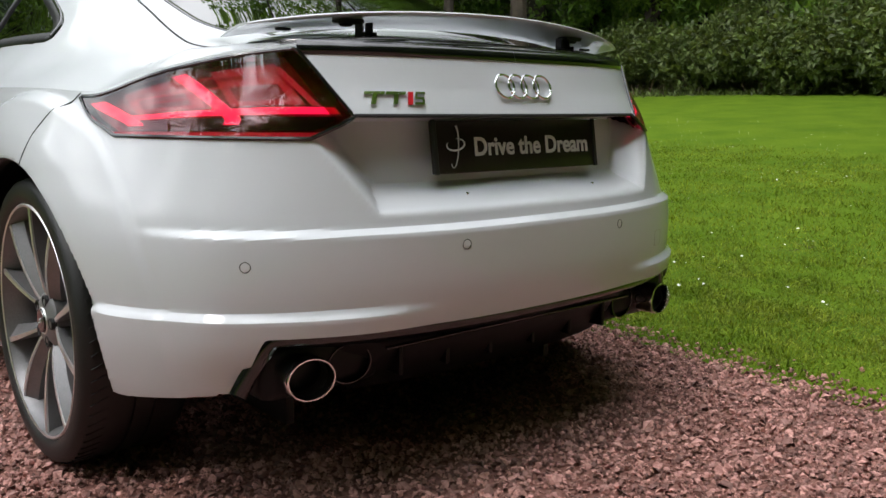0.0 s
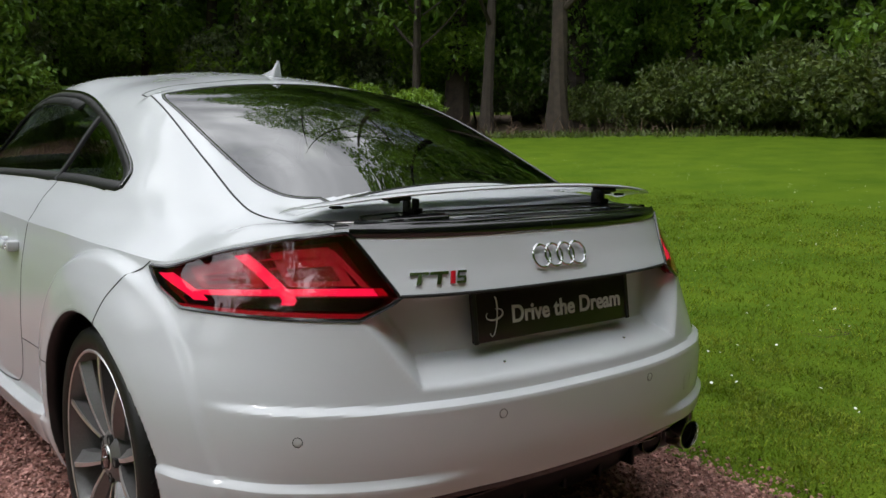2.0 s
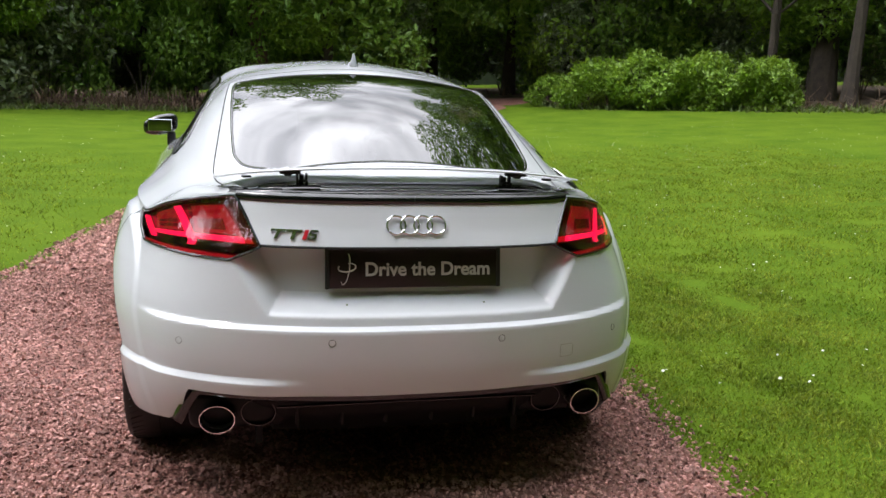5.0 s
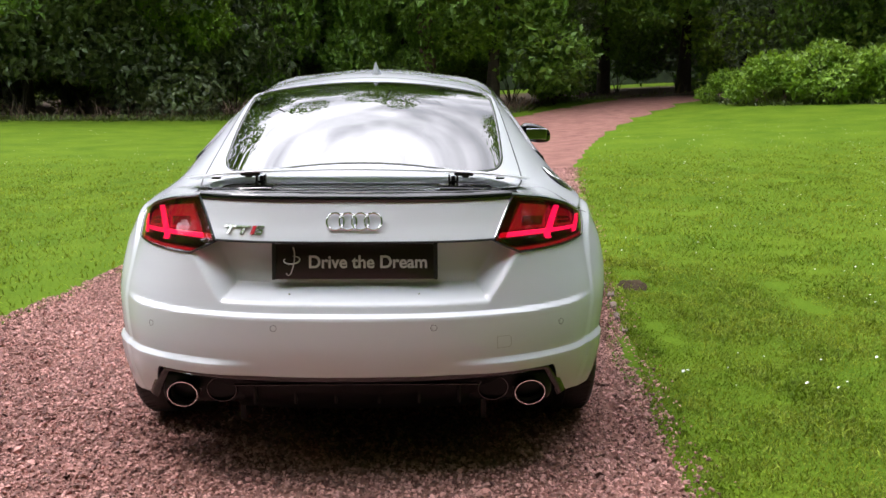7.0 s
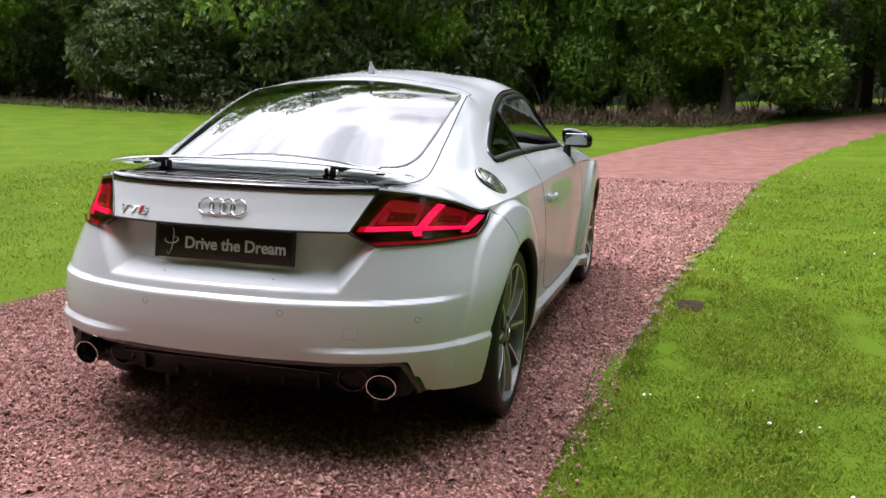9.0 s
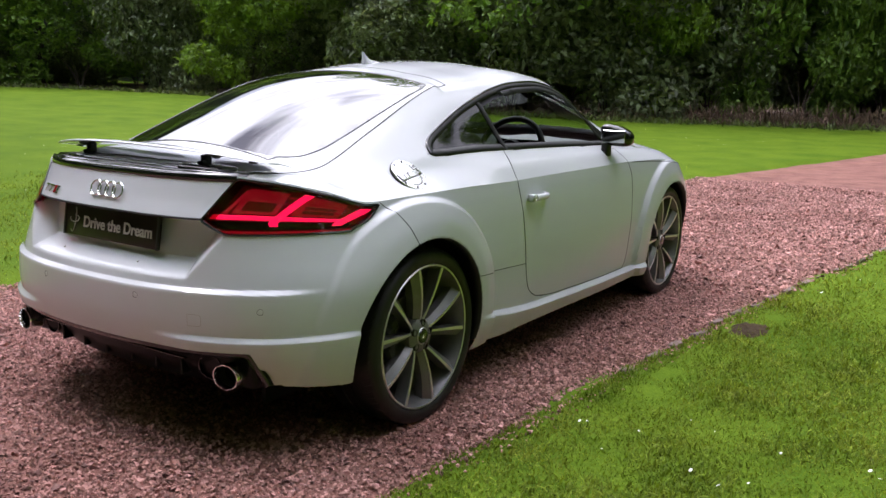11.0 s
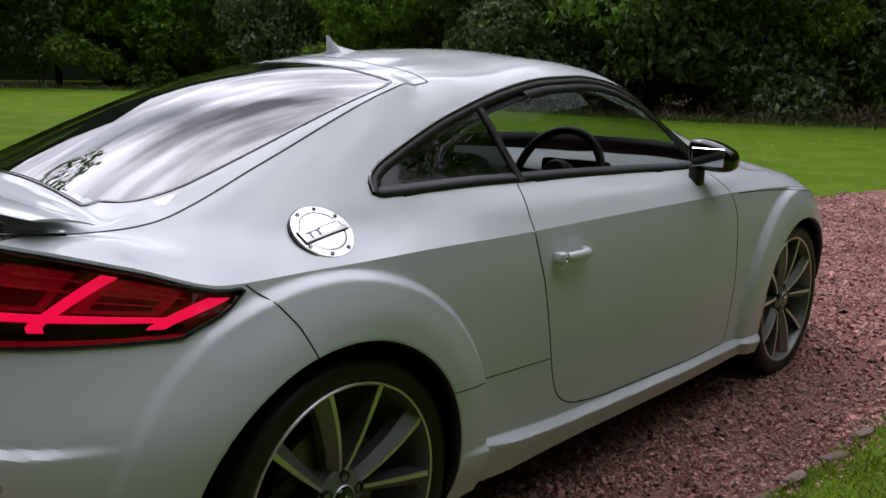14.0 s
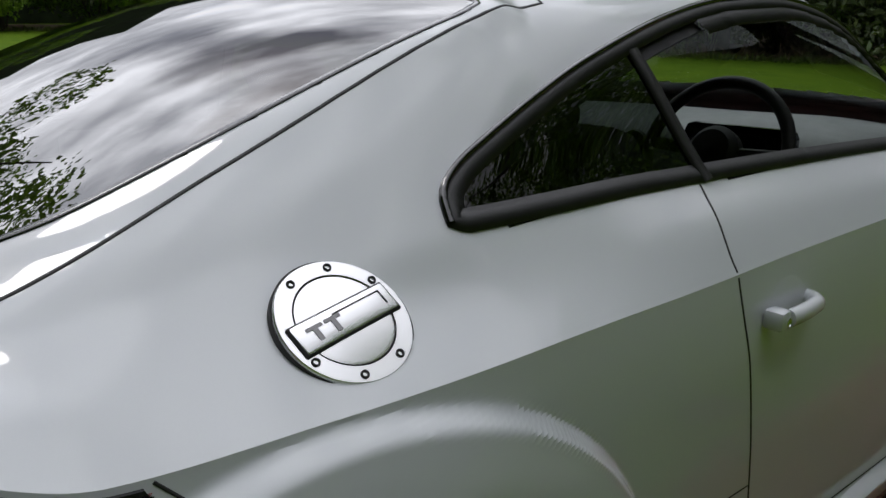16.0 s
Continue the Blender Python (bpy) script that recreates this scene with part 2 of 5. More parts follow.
# ---- the car's shape ----
AXLE_R, AXLE_F, HUB = 0.80, 3.305, 0.334
tail_y = curve1d((0.20, 0.10), (0.30, 0.05), (0.40, 0.012), (0.50, 0.0), (0.58, 0.002), (0.64, 0.016), (0.72, 0.036), (0.80, 0.058), (0.87, 0.092), (0.96, 0.128))
tail_a = curve1d((0.20, 0.50), (0.40, 0.54), (0.55, 0.57), (0.62, 0.62), (0.70, 0.75), (0.80, 0.93), (0.96, 1.02))
tail_q = curve1d((0.20, 1.2), (0.56, 1.22), (0.70, 1.36), (0.80, 1.48), (0.96, 1.5))
half_w = curve1d((0.18, 0.80), (0.30, 0.836), (0.45, 0.850), (0.58, 0.857), (0.70, 0.855), (0.80, 0.846), (0.86, 0.836), (0.96, 0.822))
nose_y = curve1d((0.18, 4.02), (0.30, 4.15), (0.50, 4.19), (0.62, 4.16), (0.75, 4.05), (0.96, 3.9))
barrel = curve1d((0.3, 0.0), (1.0, 0.002), (1.5, -0.002), (2.5, 0.026), (3.3, 0.028), (4.2, 0.0))
crease_z = curve1d((0.0, 0.957), (0.17, 0.956), (0.26, 0.940), (0.40, 0.902), (0.56, 0.855), (0.75, 0.862), (1.0, 0.864), (1.5, 0.854), (2.5, 0.855), (3.0, 0.843), (3.5, 0.805), (4.0, 0.70), (4.2, 0.62))
spine_z = curve1d((0.10, 0.958), (0.20, 0.970), (0.32, 0.987), (0.45, 1.016), (0.60, 1.082), (0.80, 1.162), (1.10, 1.257), (1.33, 1.300), (1.60, 1.336), (1.95, 1.353), (2.25, 1.340),
                  (2.55, 1.262), (2.90, 1.095), (3.12, 0.975), (3.35, 0.935), (3.7, 0.875), (4.0, 0.77), (4.2, 0.66))
belt_fx = curve1d((0.1, 0.80), (0.58, 0.80), (0.85, 0.825), (1.02, 0.843), (1.54, 0.874), (2.4, 0.868), (2.8, 0.86), (3.3, 0.86), (4.2, 0.86))
belt_fz = curve1d((0.1, 0.50), (0.58, 0.40), (0.85, 0.35), (1.02, 0.335), (1.54, 0.258), (2.4, 0.222), (2.8, 0.26), (3.3, 0.5), (4.2, 0.5))
rail_fx = curve1d((0.1, 0.60), (0.30, 0.62), (0.58, 0.72), (0.80, 0.665), (1.0, 0.633), (1.29, 0.625), (1.7, 0.65), (2.0, 0.637), (2.35, 0.66), (2.62, 0.745), (2.95, 0.82), (3.3, 0.62), (4.2, 0.6))
rail_fz = curve1d((0.1, 0.80), (0.30, 0.80), (0.58, 0.545), (0.80, 0.662), (1.0, 0.752), (1.29, 0.832), (1.7, 0.79), (2.0, 0.842), (2.35, 0.79), (2.62, 0.53), (2.95, 0.45), (3.3, 0.86), (4.2, 0.86))
shelf_dx = curve1d((0.1, 0.085), (0.85, 0.085), (1.1, 0.065), (1.5, 0.048), (2.5, 0.048), (3.3, 0.08), (4.2, 0.08))
shelf_dz = curve1d((0.1, 0.03), (0.30, 0.040), (0.58, 0.050), (0.85, 0.056), (1.1, 0.060), (1.5, 0.066), (2.5, 0.058), (3.3, 0.05), (4.2, 0.04))
sill_z = curve1d((1.1, 0.335), (1.7, 0.272), (2.9, 0.252))
NR, NS, NF, NL, NU = 180, 330, 40, 150, 64


def plan(col, z):
    """A point of the car's flank and the way out of it, at the column's place (0 tail, 1 flank's start, 2 its end, 3 nose) and a height."""
    w, ty, ta, ny, tq = half_w(z), tail_y(z), tail_a(z), nose_y(z), tail_q(z)
    th = np.clip(col, 0, 1) * np.pi / 2
    ph = np.clip(3 - col, 0, 1) * np.pi / 2
    na = 0.75
    run = np.clip(col - 1, 0, 1)
    y = np.where(col <= 1, ty + ta * (1 - np.cos(th)) ** tq, np.where(col <= 2, (ty + ta) * (1 - run) + (ny - na) * run, ny - na * (1 - np.cos(ph))))
    x = np.where(col <= 1, w * np.sin(th), np.where(col <= 2, w, w * np.sin(ph) ** 0.8)) + barrel(y) * np.where(col < 2, np.sin(th), np.sin(ph))
    nx = np.where(col <= 1, ta * tq * (1 - np.cos(th)) ** (tq - 1) * np.sin(th), np.where(col <= 2, 1, np.sin(ph)))
    nyy = np.where(col <= 1, -w * np.cos(th), np.where(col <= 2, 0, np.cos(ph)))
    ln = np.hypot(nx, nyy)
    return x, y, nx / ln, nyy / ln


def flank(col, z, plain=False):
    x, y, nx, ny = plan(col, z)
    d = np.zeros_like(x)
    if not plain:
        back = step((0.62 - y) / 0.15)
        # two ledges across the rear bumper
        d += 0.016 * step((0.604 - z) / 0.016) * step((0.80 - x) / 0.12) * back
        d += 0.016 * step((0.452 - z) / 0.020) * step((x - 0.28) / 0.20) * step((0.50 - y) / 0.15)
        # number plate hollow under the boot lid's edge
        edge = 0.42 + (z - 0.628) * 0.70
        inside = np.minimum(np.minimum((edge - x) / 0.055, (z - 0.626) / 0.05), 1)
        d -= np.where((y < 0.5) & (z < 0.810), 0.080 * (0.5 * np.clip(inside, 0, 1) + 0.5 * step(inside)) * step((0.810 - z) / 0.006), 0)
        # wheel arch flares
        under = step((crease_z(y) - 0.002 - z) / 0.010)
        for yc, rr, soft_ in ((AXLE_R - 0.03, 0.514, 0.024), (AXLE_F - 0.01, 0.496, 0.028)):
            r = np.hypot(y - yc, z - 0.345)
            d += (0.024 * step((rr - r) / soft_) + 0.012 * step((rr - r) / 0.10)) * under * (0.22 + 0.78 * step((y - 0.36) / 0.28)) * step((y - 0.20) / 0.05)
        # sills
        s = (y > 0.9) & (y < 3.2)
        d += np.where(s, 0.036 * step((sill_z(y) + 0.012 - z) / 0.018) * step((y - 1.12) / 0.30) * step((3.0 - y) / 0.1), 0)
    return x + nx * d, y + ny * d


def skirt_z(col):
    x, y, _, _ = plan(col, np.full_like(col, 0.35))
    rear = 0.402 - 0.115 * step((x - 0.612) / 0.045)
    side = 0.25 - 0.05 * step((y - 0.6) / 0.5)
    return np.where(y < 0.35, np.where(x < 0.68, rear, 0.287 - (y - 0.17) * 0.13), np.where(y < 0.7, 0.262, side))


def spread_cols():
    a = np.linspace(0, 1, NR, endpoint=False)
    b = 1 + np.concatenate([np.linspace(0, 0.26, NS * 6 // 10, endpoint=False), np.linspace(0.26, 1, NS - NS * 6 // 10, endpoint=False)])
    c = 2 + np.linspace(0, 1, NF)
    return np.concatenate([a, b, c])


def section(y, xc, zc, n):
    """Half section of the upper body at y, from the crease (xc, zc) to the spine."""
    zs = spine_z(y)
    sx, sz = shelf_dx(y) * min(1.0, xc / 0.8), min(shelf_dz(y), 0.40 * (zs - zc))
    p = np.array([[xc, zc], [xc - sx, zc + sz], [xc * belt_fx(y), zc + (zs - zc) * belt_fz(y)], [xc * rail_fx(y), zc + (zs - zc) * rail_fz(y)],
                  [0, 0], [0, zs]], float)
    p[4] = p[3][0] * 0.5, zs - (zs - p[3][1]) * 0.24
    ext = np.vstack([p[0] * 2 - p[1], p, [-p[4][0], p[4][1]]])
    out = []
    for i in range(1, len(ext) - 2):
        a, b, c, d = ext[i - 1:i + 3]
        la, lb, lc = (max(np.linalg.norm(q), 1e-4) ** 0.5 for q in (b - a, c - b, d - c))
        m1 = ((b - a) / la - (c - a) / (la + lb) + (c - b) / lb) * lb
        m2 = ((c - b) / lb - (d - b) / (lb + lc) + (d - c) / lc) * lb
        for t in np.linspace(0, 1, 24, endpoint=False):
            out.append((2 * t**3 - 3 * t**2 + 1) * b + (t**3 - 2 * t**2 + t) * m1 + (3 * t**2 - 2 * t**3) * c + (t**3 - t**2) * m2)
    out = np.array(out + [p[5]])
    s = np.r_[0, np.cumsum(np.hypot(*np.diff(out, axis=0).T))]
    q = np.linspace(0, s[-1], n)
    return np.interp(q, s, out[:, 0]), np.interp(q, s, out[:, 1])


COLS = spread_cols()
NC = len(COLS)
zb = skirt_z(COLS)
zc = np.full(NC, 0.85)
for _ in range(12):
    zc = crease_z(plan(COLS, zc)[1])
GRID = np.zeros((NL + NU - 1, NC, 3))
for j in range(NL):
    z = zb + (0.425 - zb) * j / 50 if j < 50 else 0.425 + (zc - 0.425) * (j - 50) / (NL - 51)
    GRID[j, :, 0], GRID[j, :, 1] = flank(COLS, z)
    GRID[j, :, 2] = z
for i in range(NC):
    xs_, zs_ = section(GRID[NL - 1, i, 1], GRID[NL - 1, i, 0], zc[i], NU)
    GRID[NL - 1:, i, 0], GRID[NL - 1:, i, 2] = xs_, zs_
    GRID[NL - 1:, i, 1] = GRID[NL - 1, i, 1]
# the rear window and its frame are one clean sweep
glass_x = curve1d((0.455, 0.02), (0.462, 0.26), (0.475, 0.36), (0.50, 0.43), (0.56, 0.483), (0.66, 0.505), (0.90, 0.510), (1.20, 0.504), (1.255, 0.499), (1.28, 0.47))
UPPER = GRID[NL - 1:]
gx_, gy_, gz_ = UPPER[..., 0], UPPER[..., 1], UPPER[..., 2]
sweep = lambda x, y: np.stack([x ** (2 * i) * (y - 0.85) ** j for i in range(2) for j in range(4 if i == 0 else 3)], -1)
pane_in = (gy_ > 0.45) & (gy_ < 1.31) & (gx_ < glass_x(np.clip(gy_, 0.50, 1.25)) + 0.01)
fit_k, *_ = np.linalg.lstsq(sweep(gx_[pane_in], gy_[pane_in]), gz_[pane_in], rcond=None)
blend = step((1.36 - gy_) / 0.06) * step((gy_ - 0.40) / 0.06) * step((glass_x(np.clip(gy_, 0.56, 1.25)) + 0.055 - gx_) / 0.05)
UPPER[..., 2] = gz_ + blend * (sweep(gx_, gy_) @ fit_k - gz_)
ARCHES = ((AXLE_R - 0.025, 0.342, 0.370), (AXLE_F, 0.340, 0.356))
# pull the grid on to the wheel openings' edges
low = GRID[:NL]
for yc, zc0, rr in ARCHES:
    dy, dz = low[..., 1] - yc, low[..., 2] - zc0
    r = np.hypot(dy, dz)
    near = (np.abs(r - rr) < 0.006) & (low[..., 0] > 0.6)
    k = np.where(near, rr / np.maximum(r, 1e-6), 1)
    low[..., 1], low[..., 2] = yc + dy * k, zc0 + dz * k

mid = (GRID[:-1, :-1] + GRID[1:, :-1] + GRID[1:, 1:] + GRID[:-1, 1:]) / 4
MX, MY, MZ = mid[..., 0], mid[..., 1], mid[..., 2]
is_up = np.broadcast_to(np.arange(mid.shape[0])[:, None] >= NL - 1, MX.shape)

# outlines of the openings
win_top = curve1d((1.012, 0.986), (1.022, 1.012), (1.05, 1.034), (1.13, 1.068), (1.40, 1.157), (1.70, 1.225), (1.90, 1.252), (2.08, 1.258), (2.22, 1.245), (2.34, 1.212), (2.47, 1.136), (2.59, 1.044), (2.70, 0.952))
win_low = curve1d((1.012, 0.984), (1.03, 0.979), (1.28, 0.980), (1.56, 0.975), (2.1, 0.961), (2.55, 0.944), (2.70, 0.938))
gap_y = curve1d((0.29, 1.86), (0.30, 1.74), (0.315, 1.68), (0.37, 1.605), (0.50, 1.56), (0.70, 1.52), (0.855, 1.488), (0.975, 1.534))
lid_x = curve1d((0.12, 0.500), (0.30, 0.522), (0.568, 0.568), (0.80, 0.556), (1.10, 0.535), (1.34, 0.514), (1.42, 0.507))
lamp_in = lambda v: np.where(v < 0.22, 0.520 - 0.085 * v / 0.22, 0.435 + 0.067 * (v - 0.22) / 0.78)
glass_top = lambda x: 1.305 - 0.06 * x * x
LAMP_LOW = 0.770
lamp_v = lambda y, z: (z - LAMP_LOW) / (crease_z(y) - 0.010 - LAMP_LOW)
lamp_out = curve1d((0.0, 0.455), (0.4, 0.530), (1.0, 0.590))

hole = np.zeros(MX.shape, bool)
for yc, zc0, rr in ARCHES:
    hole |= (np.hypot(MY - yc, MZ - zc0) < rr) & (MX > 0.6) & ~is_up
lv = lamp_v(MY, MZ)
hole |= ~is_up & (lv > 0.01) & (lv < 0.99) & (MX > lamp_in(lv) + 0.003) & (MY < lamp_out(np.clip(lv, 0, 1)) - 0.003)
side_pane = is_up & (MX > 0.42) & (MY > 1.035) & (MY < 2.66) & (MZ < win_top(MY) - 0.012) & (MZ > win_low(MY) - 0.001)
rear_pane = is_up & (MX < glass_x(np.clip(MY, 0.46, 1.27))) & (MY > 0.457) & (MY < glass_top(MX)) & ~((MY > 1.27) & (MX > 0.485))
front_pane = is_up & (MY > 2.33 + 0.10 * MX) & (MY < 3.06 - 0.30 * MX * MX) & (MX < rail_fx(MY) * 0.86 - 0.045)
pillar = MY < 1.522 + (1.154 - MZ) * 0.20
lid = (is_up & (MX < lid_x(MY)) & (MY < 1.41)) | (~is_up & (MZ > 0.810) & (MX < 0.52) & (MY < 0.6))
door = (MY > gap_y(MZ)) & (MY < 2.70) & (MZ > sill_z(MY) + 0.01) & (MZ < np.where(is_up, win_low(MY), 9)) & (MX > 0.4)
bumper = ~is_up & (MY < 0.60 + 0.55 * (0.86 - MZ)) & (MY < 0.75)
bonnet = is_up & (MY > 2.95) & ~front_pane


def panel(name, mask, mat, parent, label="", sides=(1, -1)):
    mask = mask & ~hole
    jj, ii = np.nonzero(mask)
    verts, faces = [], []
    for s in sides:
        idx = np.full(GRID.shape[:2], -1)
        quads = np.stack([jj * NC + ii, jj * NC + ii + 1, (jj + 1) * NC + ii + 1, (jj + 1) * NC + ii], 1)
        used = np.unique(quads)
        remap = np.zeros(GRID.shape[0] * NC, int)
        remap[used] = np.arange(len(used)) + len(verts)
        pts = GRID.reshape(-1, 3)[used] * (s, 1, 1)
        verts += pts.tolist()
        q = remap[quads]
        faces += (q if s > 0 else q[:, ::-1]).tolist()
    ob = link(name, verts, faces, mat, parent, label, sharp=24)
    bm = bmesh.new()
    bm.from_mesh(ob.data)
    bmesh.ops.remove_doubles(bm, verts=[v for v in bm.verts if abs(v.co.x) < 1e-5 or True], dist=2e-5)
    bm.to_mesh(ob.data)
    bm.free()
    ob.data.set_sharp_from_angle(angle=radians(24))
    return ob


car = tagged(new("car"), "white two-door coupe with raised rear spoiler parked on red gravel", "car")
panes = side_pane | rear_pane | front_pane
lid_mask = lid & ~panes
door_mask = door & ~panes & ~lid_mask
bumper_mask = bumper & ~lid_mask
bonnet_mask = bonnet & ~panes & ~door_mask
shell = ~(panes | lid_mask | door_mask | bumper_mask | bonnet_mask)
body_shell = panel("body_shell", shell, PAINT, car)
boot_lid = panel("boot_lid", lid_mask, PAINT, car)
rear_bumper = panel("rear_bumper", bumper_mask, PAINT, car)
bonnet_ob = panel("bonnet", bonnet_mask, PAINT, car)
doors = [panel("door", door_mask, PAINT, car, sides=(s,)) for s in (1, -1)]
panel("rear_window", rear_pane, PANE_DARK, boot_lid, "dark privacy glass rear window")
panel("windscreen", front_pane, PANE, car, "clear windscreen glass")
for s, d in zip((1, -1), doors):
    if s < 0:
        panel("door_window", side_pane & ~pillar, PANE, d, "clear door glass", (s,))
    panel("quarter_window", side_pane & pillar, PANE_DARK if s < 0 else glass("quarter_glass", (0.7, 0.8, 0.76), 0.16, gloss=0.04), car, "dark quarter glass", (s,))

# surface finder for trim
from_quads = [(j * NC + i, j * NC + i + 1, (j + 1) * NC + i + 1, (j + 1) * NC + i) for j in range(GRID.shape[0] - 1) for i in range(NC - 1)]
import mathutils
SKIN = mathutils.bvhtree.BVHTree.FromPolygons([tuple(v) for v in GRID.reshape(-1, 3)], from_quads)


def on_skin(p, way):
    """Where a ray meets the right half of the body, and the outward normal there."""
    q, n, _, _ = SKIN.ray_cast(Vector(p), Vector(way))
    if q is None:
        q, n, _, _ = SKIN.find_nearest(Vector(p))
    if n.dot(Vector(way)) > 0:
        n = -n
    return q, n


def side_at(y, z):
    return on_skin((2.0, y, z), (-1, 0, 0))


def top_at(x, y):
    return on_skin((max(x, 1e-4), y, 2.0), (0, 0, -1))


def tail_at(x, z):
    return on_skin((max(x, 1e-4), -1.0, z), (0, 1, 0))


def smooth_path(pts, gap=0.012):
    pts = np.array(pts, float)
    d = np.r_[0, np.cumsum(np.linalg.norm(np.diff(pts, axis=0), axis=1))]
    q = np.linspace(0, d[-1], max(int(d[-1] / gap), 2) + 1)
    return np.stack([np.interp(q, d, pts[:, k]) for k in range(pts.shape[1])], 1)


def ribbon(name, hits, width, lift, mat, parent, label="", sides=(1, -1), closed=False, bulge=0.0, shift=0.0):
    """A strip of even width lying on the body along points with normals."""
    pts, nor = [Vector(h[0]) for h in hits], [Vector(h[1]).normalized() for h in hits]
    n = len(pts)
    rows = []
    for i in range(n):
        a, b = (pts[i - 1], pts[(i + 1) % n]) if closed else (pts[max(i - 1, 0)], pts[min(i + 1, n - 1)])
        w = (b - a).normalized().cross(nor[i]).normalized()
        c = pts[i] + w * shift
        rows.append([c - w * width / 2 - nor[i] * 0.004, c - w * width / 2 + nor[i] * lift, c + nor[i] * (lift + bulge), c + w * width / 2 + nor[i] * lift, c + w * width / 2 - nor[i] * 0.004])
    obs = []
    for s in sides:
        verts = [(p.x * s, p.y, p.z) for r in rows for p in r]
        faces = []
        for i in range(n if closed else n - 1):
            k = (i + 1) % n
            for c in range(4):
                f = (i * 5 + c, i * 5 + c + 1, k * 5 + c + 1, k * 5 + c)
                faces.append(f if s < 0 else f[::-1])
        obs.append(link(name, verts, faces, mat, parent[s] if isinstance(parent, dict) else parent, label))
    return obs


DOOR = {1: doors[0], -1: doors[1]}
line = lambda pts, f, gap=0.012: [f(*p) for p in smooth_path(pts, gap)]
# shut lines
zz = np.linspace(0.296, 0.97, 60)
ribbon("shut_line", line([(gap_y(z), z) for z in zz], side_at), 0.0045, 0.0006, GAP, DOOR)
ribbon("shut_line", line([(1.74, 0.2995), (1.86, 0.287), (2.4, 0.272), (2.68, 0.27), (2.705, 0.30), (2.715, 0.5), (2.70, 0.78), (2.66, 0.86), (2.60, 0.93)], side_at), 0.0045, 0.0006, GAP, DOOR)
ribbon("shut_line", line([(lid_x(y), y) for y in np.linspace(0.240, 1.41, 60)], top_at), 0.005, 0.0006, GAP, boot_lid)
ribbon("shut_line", line([(x, 1.41 - 0.05 * (x / 0.5) ** 2 * 0) for x in np.linspace(0.0, 0.507, 30)], top_at), 0.005, 0.0006, GAP, boot_lid)
ribbon("shut_line", line([(x, 0.8140) for x in np.linspace(0.0, 0.435, 40)], tail_at), 0.006, 0.0012, GAP, boot_lid)
ribbon("shut_line", line([(0.592, 0.852), (0.63, 0.815), (0.66, 0.77), (0.69, 0.70)], side_at), 0.0035, 0.0006, GAP, rear_bumper)
ribbon("shut_line", line([(1.10, 0.515), (1.30, 0.498), (1.56, 0.482)], side_at), 0.003, 0.0005, GAP, body_shell)
ribbon("shut_line", line([(2.72, 0.848), (2.95, 0.838), (3.2, 0.82), (3.6, 0.78)], side_at), 0.004, 0.0006, GAP, bonnet_ob)
# rear window's black edge
rim = [(x, 0.457 + 0.9 * max(x - 0.36, 0) ** 2) for x in np.linspace(0, 0.40, 14)]
rim += [(float(glass_x(y)), y) for y in np.linspace(0.49, 1.262, 44)] + [(0.492, 1.280), (0.475, 1.291), (0.45, 1.2925)] + [(x, glass_top(x)) for x in np.linspace(0.42, 0, 14)]
ribbon("window_seal", line(rim, top_at), 0.010, 0.0015, GLOSS_BLACK, boot_lid)
# side window surround: rubber bead outside, deep black frame inside
ys = np.concatenate([np.linspace(1.012, 1.06, 12), np.linspace(1.07, 2.69, 110)])
loop = [(y, float(win_top(y))) for y in ys] + [(y, float(win_low(y))) for y in np.linspace(2.69, 1.03, 90)]
whole = smooth_path(loop + loop[:1], 0.012)[:-1]
ribbon("window_surround", [side_at(*p) for p in whole], 0.032, 0.003, SATIN_BLACK, car, closed=True, shift=0.011, bulge=0.002)
ribbon("window_bead", line(loop[:len(ys)], side_at), 0.009, 0.007, GLOSS_BLACK, car, shift=-0.001, bulge=0.002)
front_ys = np.linspace(1.75, 2.69, 60)
ribbon("pillar_trim", line([(y, float(win_top(y))) for y in front_ys], side_at), 0.058, 0.0012, SATIN_BLACK, car, shift=0.032)
ribbon("pillar_trim", line([(y, float(win_top(y))) for y in np.linspace(1.05, 1.76, 50)], side_at), 0.045, -0.010, SATIN_BLACK, car, shift=0.026)
headliner = panel("headliner", is_up & (MY > 1.36) & (MY < 2.36) & (MX < 0.53) & ~panes, INTERIOR, car)
for v in headliner.data.vertices:
    v.co.z -= 0.022
ribbon("window_pillar", line([(1.522, 1.170), (1.540, 1.06), (1.558, 0.972)], side_at), 0.026, 0.005, SATIN_BLACK, car, bulge=0.001)

